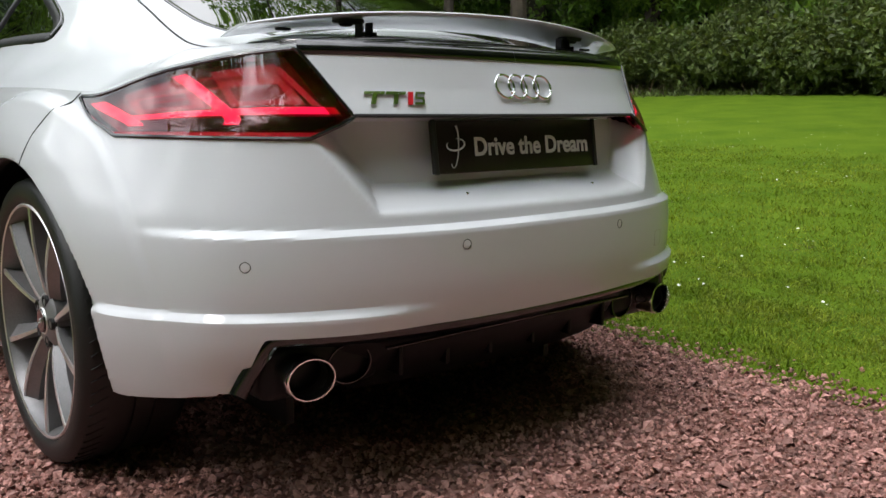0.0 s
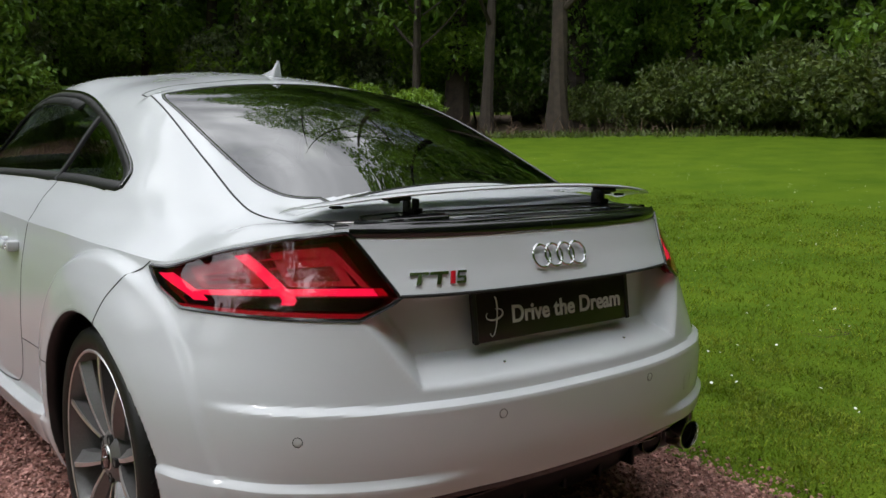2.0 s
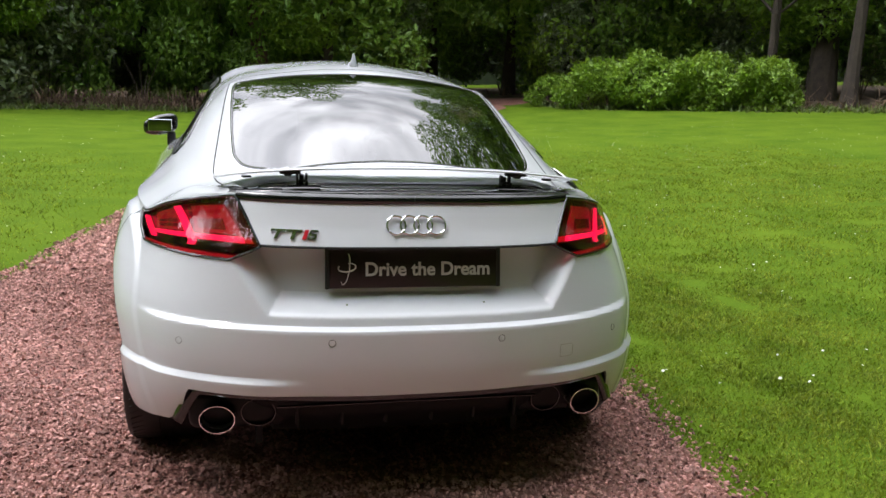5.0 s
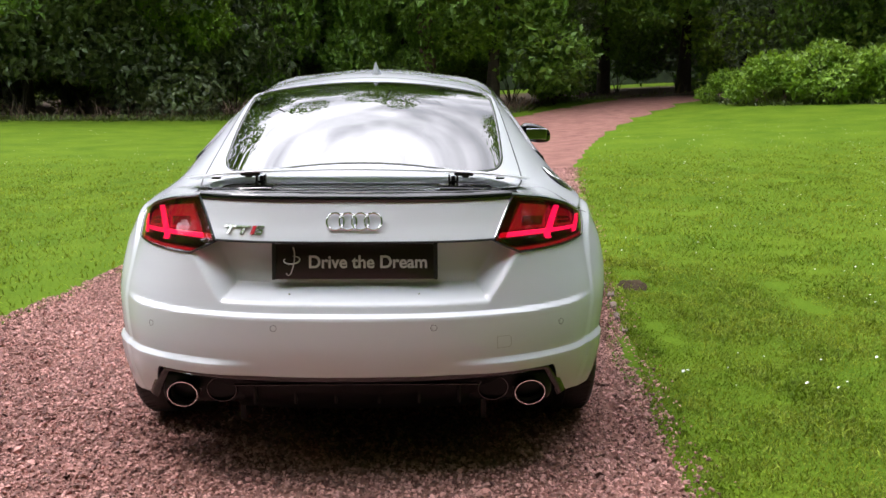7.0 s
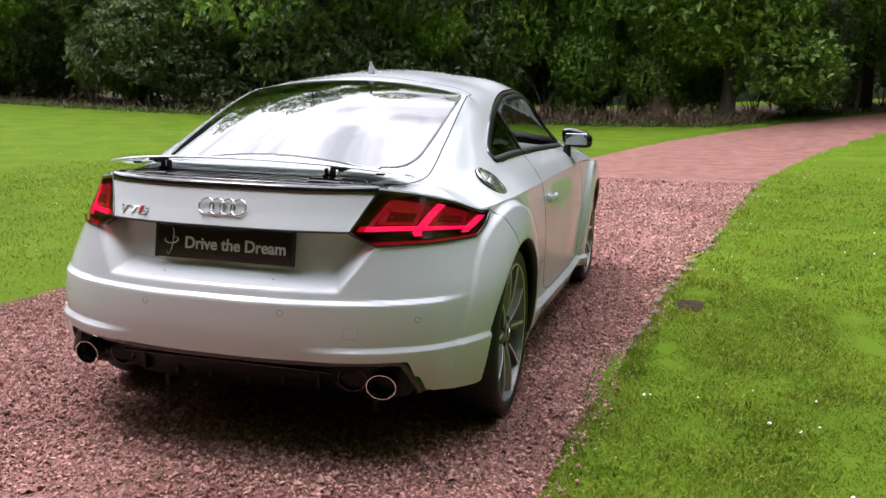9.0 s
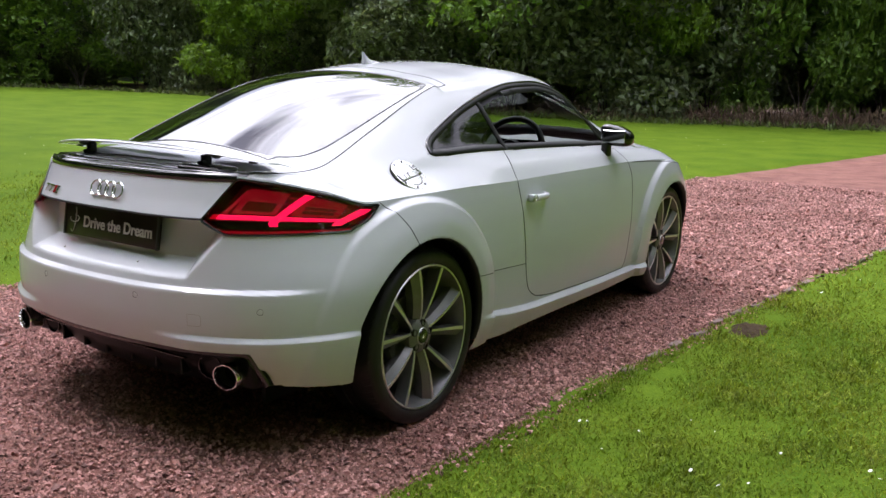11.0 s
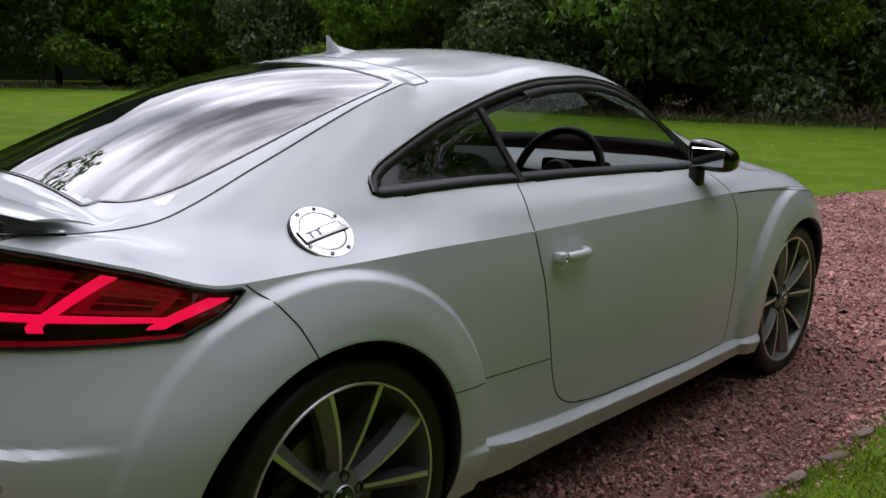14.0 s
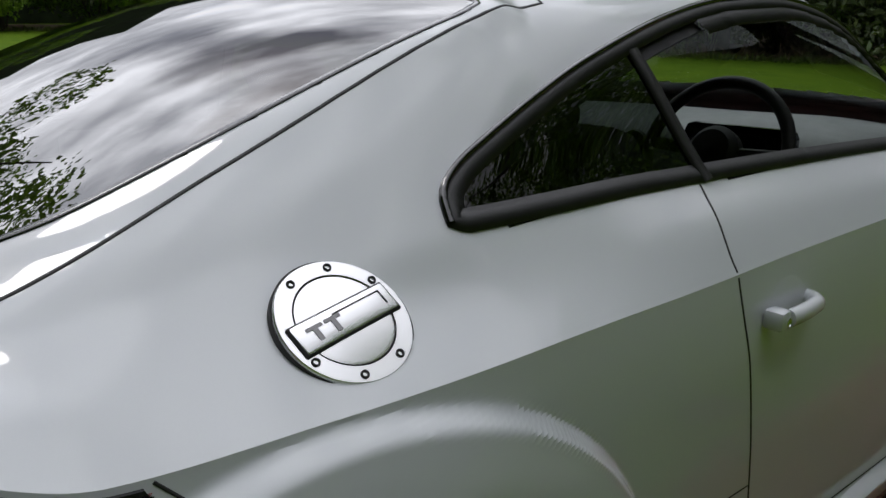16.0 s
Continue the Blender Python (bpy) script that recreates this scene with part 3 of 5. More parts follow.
# wheel arch lips and liners
for s in (1, -1):
    for yc, zc0, rr in ARCHES:
        lip, verts, faces = [], [], []
        aa = np.linspace(-0.27, math.pi + 0.20, 70)
        for a in aa:
            y, z = yc + math.cos(a) * (rr + 0.004), zc0 + math.sin(a) * (rr + 0.004)
            q, n = side_at(y, max(z, 0.235))
            lip.append((Vector((q.x, y, z)), a))
        for q, a in lip:
            ca, sa = math.cos(a), math.sin(a)
            for off, r in ((0.0005, rr + 0.004), (-0.004, rr - 0.004), (-0.03, rr - 0.006), (-0.05, rr + 0.02), (-0.42, rr + 0.02)):
                verts.append((s * (q.x + off), yc + ca * r, zc0 + sa * r))
        for i in range(len(lip) - 1):
            for c in range(4):
                f = (i * 5 + c, i * 5 + c + 1, i * 5 + c + 6, i * 5 + c + 5)
                faces.append(f if s > 0 else f[::-1])
        ob = link("wheel_arch_liner", verts, faces, SATIN_BLACK, car)
        bm = bmesh.new()
        box(bm, s * 0.43, yc, 0.42, 0.02, 0.78, 0.62)
        part("wheel_well", bm, SATIN_BLACK, car)

# dark underbody, so that nothing shows through from below
bm = bmesh.new()
box(bm, 0, 2.15, 0.31, 1.30, 3.3, 0.16, 0.03)
part("underbody", bm, SATIN_BLACK, car)


# ---- rear lamps ----
def lamp_skin(u, v, off, s):
    """A place on a rear lamp: u from the boot lid outwards, v upwards, off outwards."""
    z = LAMP_LOW + v * 0.1
    for _ in range(6):
        w, ty, ta, tq = half_w(z), tail_y(z), tail_a(z), tail_q(z)
        a = np.arcsin(np.clip(lamp_in(np.array(v)) / w, 0, 1))
        b = np.arccos(np.clip(1 - max((lamp_out(v) - ty) / ta, 0.0) ** (1 / tq), -1, 1))
        th = a + (b - a) * u
        y = ty + ta * (1 - np.cos(th)) ** tq
        z = LAMP_LOW + v * (crease_z(y) - 0.010 - LAMP_LOW)
    x, y, nx, ny = plan(np.array(th / (np.pi / 2)), np.array(z))
    return (s * float(x + nx * off), float(y + ny * off), float(z))


def lamp_sheet(name, mat, parent, s, off, u0, u1, v0, v1, nu=40, nv=14, label="", skew=0.0, thick=0.006):
    verts, faces = [], []
    for layer in (off, off - thick)[:2 if thick else 1]:
        for j in range(nv + 1):
            for i in range(nu + 1):
                v = v0 + (v1 - v0) * j / nv
                verts.append(lamp_skin(min(max(u0 + (u1 - u0) * i / nu + skew * (v - v0), 0.0), 1.0), v, layer, s))
    k, off2 = nu + 1, (nu + 1) * (nv + 1)
    for j in range(nv):
        for i in range(nu):
            f = (j * k + i, j * k + i + 1, (j + 1) * k + i + 1, (j + 1) * k + i)
            faces += [f, tuple(q + off2 for q in f[::-1])] if thick else [f]
    edge = [i for i in range(nu + 1)] + [j * k + nu for j in range(1, nv + 1)] + [nv * k + i for i in range(nu - 1, -1, -1)] + [j * k for j in range(nv - 1, 0, -1)]
    for a, b in zip(edge, edge[1:] + edge[:1]) if thick else ():
        faces.append((b, a, a + off2, b + off2))
    if s < 0:
        faces = [f[::-1] for f in faces]
    return link(name, verts, faces, mat, parent, label, sharp=40)


for s in (1, -1):
    lamp = lamp_sheet("rear_lamp", TILE_DARK, car, s, -0.022, 0, 1, 0, 1, label="red rear lamp with lit light guides")
    lamp_sheet("lens", LENS, lamp, s, 0.002, 0.0, 1.0, 0.0, 1.0, thick=0, label="clear red lamp lens")
    lamp_sheet("light_guide", LAMP_RED, lamp, s, -0.006, 0.045, 0.90, 0.26, 0.335, nv=3)
    lamp_sheet("light_guide", LAMP_RED, lamp, s, -0.005, 0.435, 0.495, 0.15, 0.88, nu=6, skew=0.16)
    lamp_sheet("light_guide", LAMP_RED, lamp, s, -0.005, 0.84, 0.900, 0.16, 0.80, nu=6, skew=0.12)
    # dimmer guides: the sloping inner end and thin lines over the two chambers
    lamp_sheet("side_guide", LAMP_DIM, lamp, s, -0.007, 0.10, 0.135, 0.35, 0.80, nu=4, skew=0.10, label="dim red inner light guide")
    for u0, u1, v in ((0.20, 0.52, 0.74), (0.24, 0.50, 0.60), (0.60, 0.86, 0.70), (0.60, 0.84, 0.50)):
        lamp_sheet("guide_line", LAMP_DIM, lamp, s, -0.008, u0, u1, v, v + 0.018, nv=1)
    for u0, u1 in ((0.16, 0.46), (0.56, 0.84)):
        # chamber walls stepped inwards towards a deep red middle
        lamp_sheet("reflector", LAMP_DIM, lamp, s, -0.014, u0, u1, 0.36, 0.84, label="ribbed red reflector with a faint added glow")
        lamp_sheet("chamber", TILE_DARK, lamp, s, -0.011, u0 + 0.05, u1 - 0.04, 0.42, 0.60, nv=4)
    lamp_sheet("lamp_base", GLOSS_BLACK, lamp, s, -0.010, 0.06, 0.95, 0.085, 0.235, nv=3)
    lamp_sheet("lamp_lip", LAMP_DIM, lamp, s, -0.001, 0.0, 1.0, 0.0, 0.065, nv=2, label="red lower lens edge with a faint added glow")
    lamp_sheet("lamp_mask", LENS_DARK, lamp, s, -0.003, 0.0, 0.09, 0.10, 1.0, nu=5, thick=0, label="smoked lens border")
    lamp_sheet("lamp_mask", LENS_DARK, lamp, s, -0.003, 0.09, 1.0, 0.90, 1.0, nv=3, thick=0, label="smoked lens border")
    # dark seal round the lamp
    rimp = [lamp_skin(u, 0.0, 0.001, 1) for u in np.linspace(0, 1, 24)] + [lamp_skin(1.0, v, 0.001, 1) for v in np.linspace(0, 1, 14)] + \
           [lamp_skin(u, 1.0, 0.001, 1) for u in np.linspace(1, 0, 36)] + [lamp_skin(0.0, v, 0.001, 1) for v in np.linspace(1, 0, 14)]
    bm = bmesh.new()
    tube(bm, [(p[0] * s, p[1], p[2]) for p in smooth_path(rimp, 0.012)], 0.0045, 6, closed=True)
    part("lamp_seal", bm, GLOSS_BLACK, lamp)

# ---- tail: trim, spoiler, badges, plate ----
lip_y = lambda x: 0.128 + 1.02 * (1 - math.sqrt(1 - (x / 0.824) ** 2)) ** 1.5
deck = lambda x, d: top_at(x, lip_y(x) + d)
ribbon("tail_trim", line([(x, 0.9435) for x in np.linspace(0, 0.500, 50)], tail_at), 0.029, 0.002, GLOSS_BLACK, boot_lid, "gloss black strip under the spoiler", bulge=0.002)
# the hollow that the folded blade lies in: black rear edge, two long slots and dark pockets at the stays
ribbon("spoiler_slot", line([(x, 0.016) for x in np.linspace(0, 0.515, 44)], deck), 0.034, 0.0015, GLOSS_BLACK, boot_lid)
ribbon("spoiler_slot", line([(x, 0.058) for x in np.linspace(0, 0.27, 30)], deck), 0.012, 0.0025, GLOSS_BLACK, boot_lid)
ribbon("spoiler_slot", line([(x, 0.104) for x in np.linspace(0, 0.42, 34)] + [(0.432, 0.095), (0.440, 0.075), (0.436, 0.045), (0.425, 0.034)], deck), 0.006, 0.0025, GLOSS_BLACK, boot_lid)
ribbon("spoiler_well", line([(x, 0.060) for x in np.linspace(0.262, 0.365, 14)], deck), 0.058, 0.004, GLOSS_BLACK, boot_lid, bulge=0.003)
ribbon("spoiler_well", line([(x, 0.052) for x in np.linspace(0.350, 0.405, 8)], deck), 0.030, 0.004, GLOSS_BLACK, boot_lid, bulge=0.002)
ribbon("spoiler_well", line([(0.462, 0.045), (0.490, 0.060), (0.515, 0.085), (0.530, 0.115)], deck), 0.050, 0.003, GLOSS_BLACK, boot_lid)


def spoiler():
    """Raised blade, bowed in plan, its tips swept forwards and down, on two black hinge stays."""
    nx, na = 84, 20
    verts, faces = [], []
    for i in range(nx + 1):
        k = -1 + 2 * i / nx
        x = 0.566 * k
        y_back = 0.160 + 0.105 * k * k + 0.02 * abs(k) ** 14
        y_front = 0.330 + 0.085 * k * k - 0.012 * abs(k) ** 14
        z_back = 1.030 - 0.034 * k * k - 0.008 * abs(k) ** 6
        z_front = 1.006 - 0.034 * k * k - 0.006 * abs(k) ** 6
        for a in range(na):
            t = a / na * 2 * math.pi
            c, sn = math.cos(t), math.sin(t)
            q = (1 - math.copysign(abs(c) ** 0.8, c)) / 2
            y = y_back + (y_front - y_back) * q
            body = (0.0060 - 0.0030 * q) * (1 - 0.45 * abs(k) ** 6)
            z = z_back + (z_front - z_back) * q + 0.005 * math.sin(math.pi * q) + math.copysign(abs(sn) ** 0.6, sn) * body
            verts.append((x, y, z))
    for i in range(nx):
        for a in range(na):
            b = (a + 1) % na
            faces.append((i * na + a, i * na + b, (i + 1) * na + b, (i + 1) * na + a))
    faces += [tuple(range(na))[::-1], tuple(nx * na + a for a in range(na))]
    blade = link("spoiler", verts, faces, PAINT, car, "white raised spoiler blade on black stays", sharp=50)
    for s in (1, -1):
        bm = bmesh.new()
        m = Matrix.Translation((s * 0.312, 0.250, 0))
        # hinge arm: two cranked plates with a cross pin, on a broad foot, under a head plate
        for dx in (-0.013, 0.013):
            box(bm, dx, -0.012, 0.966, 0.006, 0.020, 0.034, 0.002, m=m, seg=1)
            box(bm, dx, 0.004, 0.988, 0.006, 0.024, 0.030, 0.002, m=m @ Matrix.Translation((0, 0, 0.0)) @ Matrix.Shear("XZ", 4, (0.0, 0.0)), seg=1)
        box(bm, 0, 0.000, 0.980, 0.028, 0.008, 0.008, 0.002, m=m, seg=1)
        box(bm, 0, 0.016, 0.974, 0.012, 0.010, 0.048, 0.002, m=m, seg=1)
        box(bm, s * 0.034, 0.012, 1.004, 0.062, 0.034, 0.010, 0.003, m=m, seg=1)
        box(bm, s * 0.040, 0.012, 0.997, 0.022, 0.022, 0.008, 0.003, m=m, seg=1)
        part("spoiler_stay", bm, SATIN_BLACK, blade, "black hinged spoiler stay")
        bm = bmesh.new()
        box(bm, s * 0.47, 0.315, 0.984, 0.03, 0.016, 0.006, 0.002, seg=1)
        part("rubber_stop", bm, SATIN_BLACK, blade)


spoiler()


def tail_frame(x, z, lift=0.0):
    """Axes on the tail at x, z: across, up the surface, outwards."""
    q, n = tail_at(abs(x), z)
    if x < 0:
        q, n = Vector((-q.x, q.y, q.z)), Vector((-n.x, n.y, n.z))
    up = (Vector((0, 0, 1)) - n * n.z).normalized()
    across = up.cross(n).normalized()
    m = Matrix((across, up, n)).transposed().to_4x4()
    m.translation = q + n * lift
    return m


# four linked chrome rings
for k in range(4):
    bm = bmesh.new()
    r, rt, pts = 0.0268, 0.0031, []
    m = tail_frame(0.0, 0.873, 0.005)
    for seg in range(40):
        a = 2 * math.pi * seg / 40
        pts.append(m @ Vector(((k - 1.5) * 0.0390 + r * math.cos(a), r * math.sin(a), 0.0022 if (a < math.pi) else 0.0008)))
    tube(bm, pts, rt, 8, closed=True)
    part("chrome_ring", bm, CHROME, boot_lid)


def bar(bm, m, pts, z0, z1):
    """A flat letter stroke from four corners in its own plane."""
    a = [bm.verts.new(m @ Vector((x, y, z0))) for x, y in pts]
    b = [bm.verts.new(m @ Vector((x, y, z1))) for x, y in pts]
    bm.faces.new(b)
    bm.faces.new(a[::-1])
    for i in range(len(pts)):
        j = (i + 1) % len(pts)
        bm.faces.new((a[i], a[j], b[j], b[i]))


# model letters: two slanting chrome Ts, a red slash and a chrome S
def badge_t(x):
    bm = bmesh.new()
    m = tail_frame(x, 0.846, 0.001)
    bar(bm, m, [(-0.021, 0.007), (0.022, 0.007), (0.025, 0.014), (-0.018, 0.014)], 0, 0.004)
    bar(bm, m, [(-0.009, -0.0145), (0.001, -0.0145), (0.008, 0.007), (-0.002, 0.007)], 0, 0.004)
    part("badge_letter", bm, CHROME, boot_lid)


badge_t(-0.388)
badge_t(-0.344)
bm = bmesh.new()
m = tail_frame(-0.309, 0.846, 0.001)
bar(bm, m, [(-0.012, -0.0145), (-0.001, -0.0145), (0.006, 0.014), (-0.005, 0.014)], 0, 0.004)
part("badge_letter", bm, RED_TRIM, boot_lid)
bm = bmesh.new()
for pts in ([(0.003, -0.0145), (0.024, -0.0145), (0.026, -0.0095), (0.004, -0.0095)], [(0.006, -0.003), (0.026, -0.003), (0.028, 0.002), (0.007, 0.002)],
            [(0.010, 0.009), (0.031, 0.009), (0.032, 0.014), (0.011, 0.014)], [(0.021, -0.0098), (0.026, -0.0098), (0.028, -0.0028), (0.023, -0.0028)], [(0.007, 0.0022), (0.012, 0.0022), (0.014, 0.0088), (0.009, 0.0088)]):
    bar(bm, m, pts, 0, 0.004)
part("badge_letter", bm, CHROME, boot_lid)

# show plate with its lettering
PM = Matrix.Translation((0.0, 0.098, 0.748)) @ Matrix.Rotation(radians(90 - 9), 4, "X")
plate = new("number_plate")
plate.parent, plate.matrix_basis = car, PM
tagged(plate, "dark brown show plate with grey lettering")
bm = bmesh.new()
box(bm, 0, 0, 0.0, 0.510, 0.111, 0.014, 0.003)
part("plate_panel", bm, PLATE, plate)
for s in (1, -1):
    bm = bmesh.new()
    box(bm, s * 0.252, 0, 0.006, 0.012, 0.114, 0.008, 0.002, seg=1)
    part("plate_edge", bm, SATIN_BLACK, plate)
txt = bpy.data.curves.new("lettering", "FONT")
txt.body, txt.size, txt.extrude, txt.offset = "Drive the Dream", 0.0535, 0.0008, 0.0012
lettering_curve = bpy.data.objects.new("lettering_curve", txt)
scene.collection.objects.link(lettering_curve)
bpy.context.view_layer.update()
me = bpy.data.meshes.new_from_object(lettering_curve.evaluated_get(bpy.context.evaluated_depsgraph_get()))
bpy.data.objects.remove(lettering_curve)
xs2 = [v.co.x for v in me.vertices]
text_k = 0.368 / (max(xs2) - min(xs2))
for v in me.vertices:
    v.co = Vector((-0.143 + (v.co.x - min(xs2)) * text_k, (v.co.y - 0.0195) * 1.02, v.co.z + 0.0085))
me.materials.clear()
me.materials.append(LETTER)
lettering = new("lettering", me)
lettering.parent = plate
bm = bmesh.new()
loopc = [(-0.196 + 0.0245 * math.cos(a) - 0.004 * math.sin(a), 0.004 + 0.0115 * math.sin(a) + 0.004 * math.cos(a), 0.0085) for a in np.linspace(2.4, 7.6, 40)]
tube(bm, loopc, lambda t: 0.0008 + 0.0014 * math.sin(math.pi * t), 6)
loopd = [(-0.197 + 0.012 * math.cos(a) + 0.006 * math.sin(a), -0.004 + 0.044 * math.sin(a) + 0.004, 0.0090) for a in np.linspace(-2.2, 1.35, 40)]
tube(bm, [(p[0] - 0.004, p[1], p[2]) for p in loopd], lambda t: 0.0007 + 0.0013 * t, 6)
part("plate_emblem", bm, LETTER, plate)
for x in (-0.2, 0.2):
    bm = bmesh.new()
    lathe(bm, [(0.001, 0), (0.003, 0), (0.003, 0.004), (0.001, 0.005)], pose(x, 0.05, 0.655, 0, 0, -90), 14)
    part("plate_lamp", bm, CHROME, car)

# parking sensors and towing cover
for x, z in ((0.245, 0.560), (-0.245, 0.560), (0.66, 0.538), (-0.66, 0.538)):
    m = tail_frame(x, z)
    bm = bmesh.new()
    turn = m @ Matrix.Rotation(radians(-90), 4, "Y")
    lathe(bm, [(0.0090, 0.0003), (0.0094, 0.0008), (0.0101, 0.0009), (0.0105, 0.0002)], turn, 28)
    sensor = part("parking_sensor", bm, GAP, rear_bumper, "white parking sensor with dark ring")
    bm = bmesh.new()
    lathe(bm, [(0.0002, 0.0007), (0.0080, 0.0007), (0.0091, 0.0003)], turn, 28)
    part("sensor_face", bm, PAINT, sensor)
sq = [(0.445, 0.520), (0.49, 0.520), (0.49, 0.482), (0.445, 0.482), (0.445, 0.520)]
ribbon("towing_cover_line", line(sq, tail_at), 0.0016, 0.0004, material("faint_joint", (0.35, 0.35, 0.34), rough=0.5), rear_bumper, sides=(1,))

# ---- diffuser and exhausts ----
verts, faces = [], []
nx, nz = 80, 12
for i in range(nx + 1):
    k = -1 + 2 * i / nx
    for j in range(nz + 1):
        v = j / nz
        x = k * (0.665 - 0.05 * v)
        z = (0.235 if abs(k) < 0.62 else 0.262) + v * (0.405 - (0.235 if abs(k) < 0.62 else 0.262))
        c = np.arcsin(min(abs(x) / 0.87, 1)) / (np.pi / 2)
        _, y = flank(np.array(c), np.array(0.41), plain=True)
        inset = 0.004 + 0.05 * step((0.385 - z) / 0.03) + 0.10 * (1 - v) ** 2
        fin = 0.0
        verts.append((x, float(y) + inset - fin, z))
for i in range(nx):
    for j in range(nz):
        a = i * (nz + 1) + j
        faces.append((a, a + nz + 1, a + nz + 2, a + 1))
diffuser = link("diffuser", verts, faces, DEEP_BLACK, car, "black diffuser under the rear bumper", sharp=30)
edge = [(x, 0.396) for x in np.linspace(0, 0.60, 50)] + [(0.615, 0.39), (0.632, 0.36), (0.655, 0.315), (0.668, 0.285)]
hits = []
for x, z in smooth_path(edge, 0.012):
    c = np.arcsin(min(x / 0.875, 1)) / (np.pi / 2)
    xx, yy = flank(np.array(c), np.array(0.42), plain=True)
    hits.append((Vector((x, float(yy) + 0.004, z)), Vector((0.25 * x, -0.8, 0.35)).normalized()))
ribbon("diffuser_lip", hits, 0.034, 0.003, GLOSS_BLACK, diffuser, "gloss black diffuser lip", bulge=0.006, shift=-0.004)
for k in (-0.33, -0.20, -0.07, 0.07, 0.20, 0.33):
    bm = bmesh.new()
    box(bm, k, 0.125, 0.315, 0.010, 0.05, 0.08, 0.003, seg=1)
    part("diffuser_fin", bm, DEEP_BLACK, diffuser)
bm = bmesh.new()
box(bm, 0, 0.075, 0.352, 0.78, 0.012, 0.006, 0.002, seg=1)
part("diffuser_bar", bm, GLOSS_BLACK, diffuser)
for s in (1, -1):
    # dark moulded surround from which the two tips emerge
    bm = bmesh.new()
    box(bm, s * 0.495, 0.185, 0.328, 0.285, 0.10, 0.125, 0.03, seg=3)
    part("exhaust_surround", bm, DEEP_BLACK, diffuser)
    for x, y, mat in ((0.557, 0.090, CHROME), (0.441, 0.132, GLOSS_BLACK)):
        bm = bmesh.new()
        m = Matrix.Translation((s * x, y, 0.317)) @ Matrix.Rotation(radians(s * 6), 4, "Z") @ Matrix.Rotation(radians(90), 4, "Z") @ Matrix.Diagonal((1, 1.12, 0.92, 1))
        lathe(bm, [(0.0455, 0.16), (0.0460, 0.02), (0.0460, 0.0), (0.0450, -0.004), (0.0425, -0.004), (0.0412, 0.0), (0.0408, 0.02)], m, 48)
        tip = part("exhaust_tip", bm, mat, car, "oval chrome exhaust tip" if mat is CHROME else "oval black exhaust tip")
        bm = bmesh.new()
        lathe(bm, [(0.0408, 0.02), (0.039, 0.12), (0.001, 0.125)], m, 32)
        part("bore", bm, EXHAUST_DARK, tip)


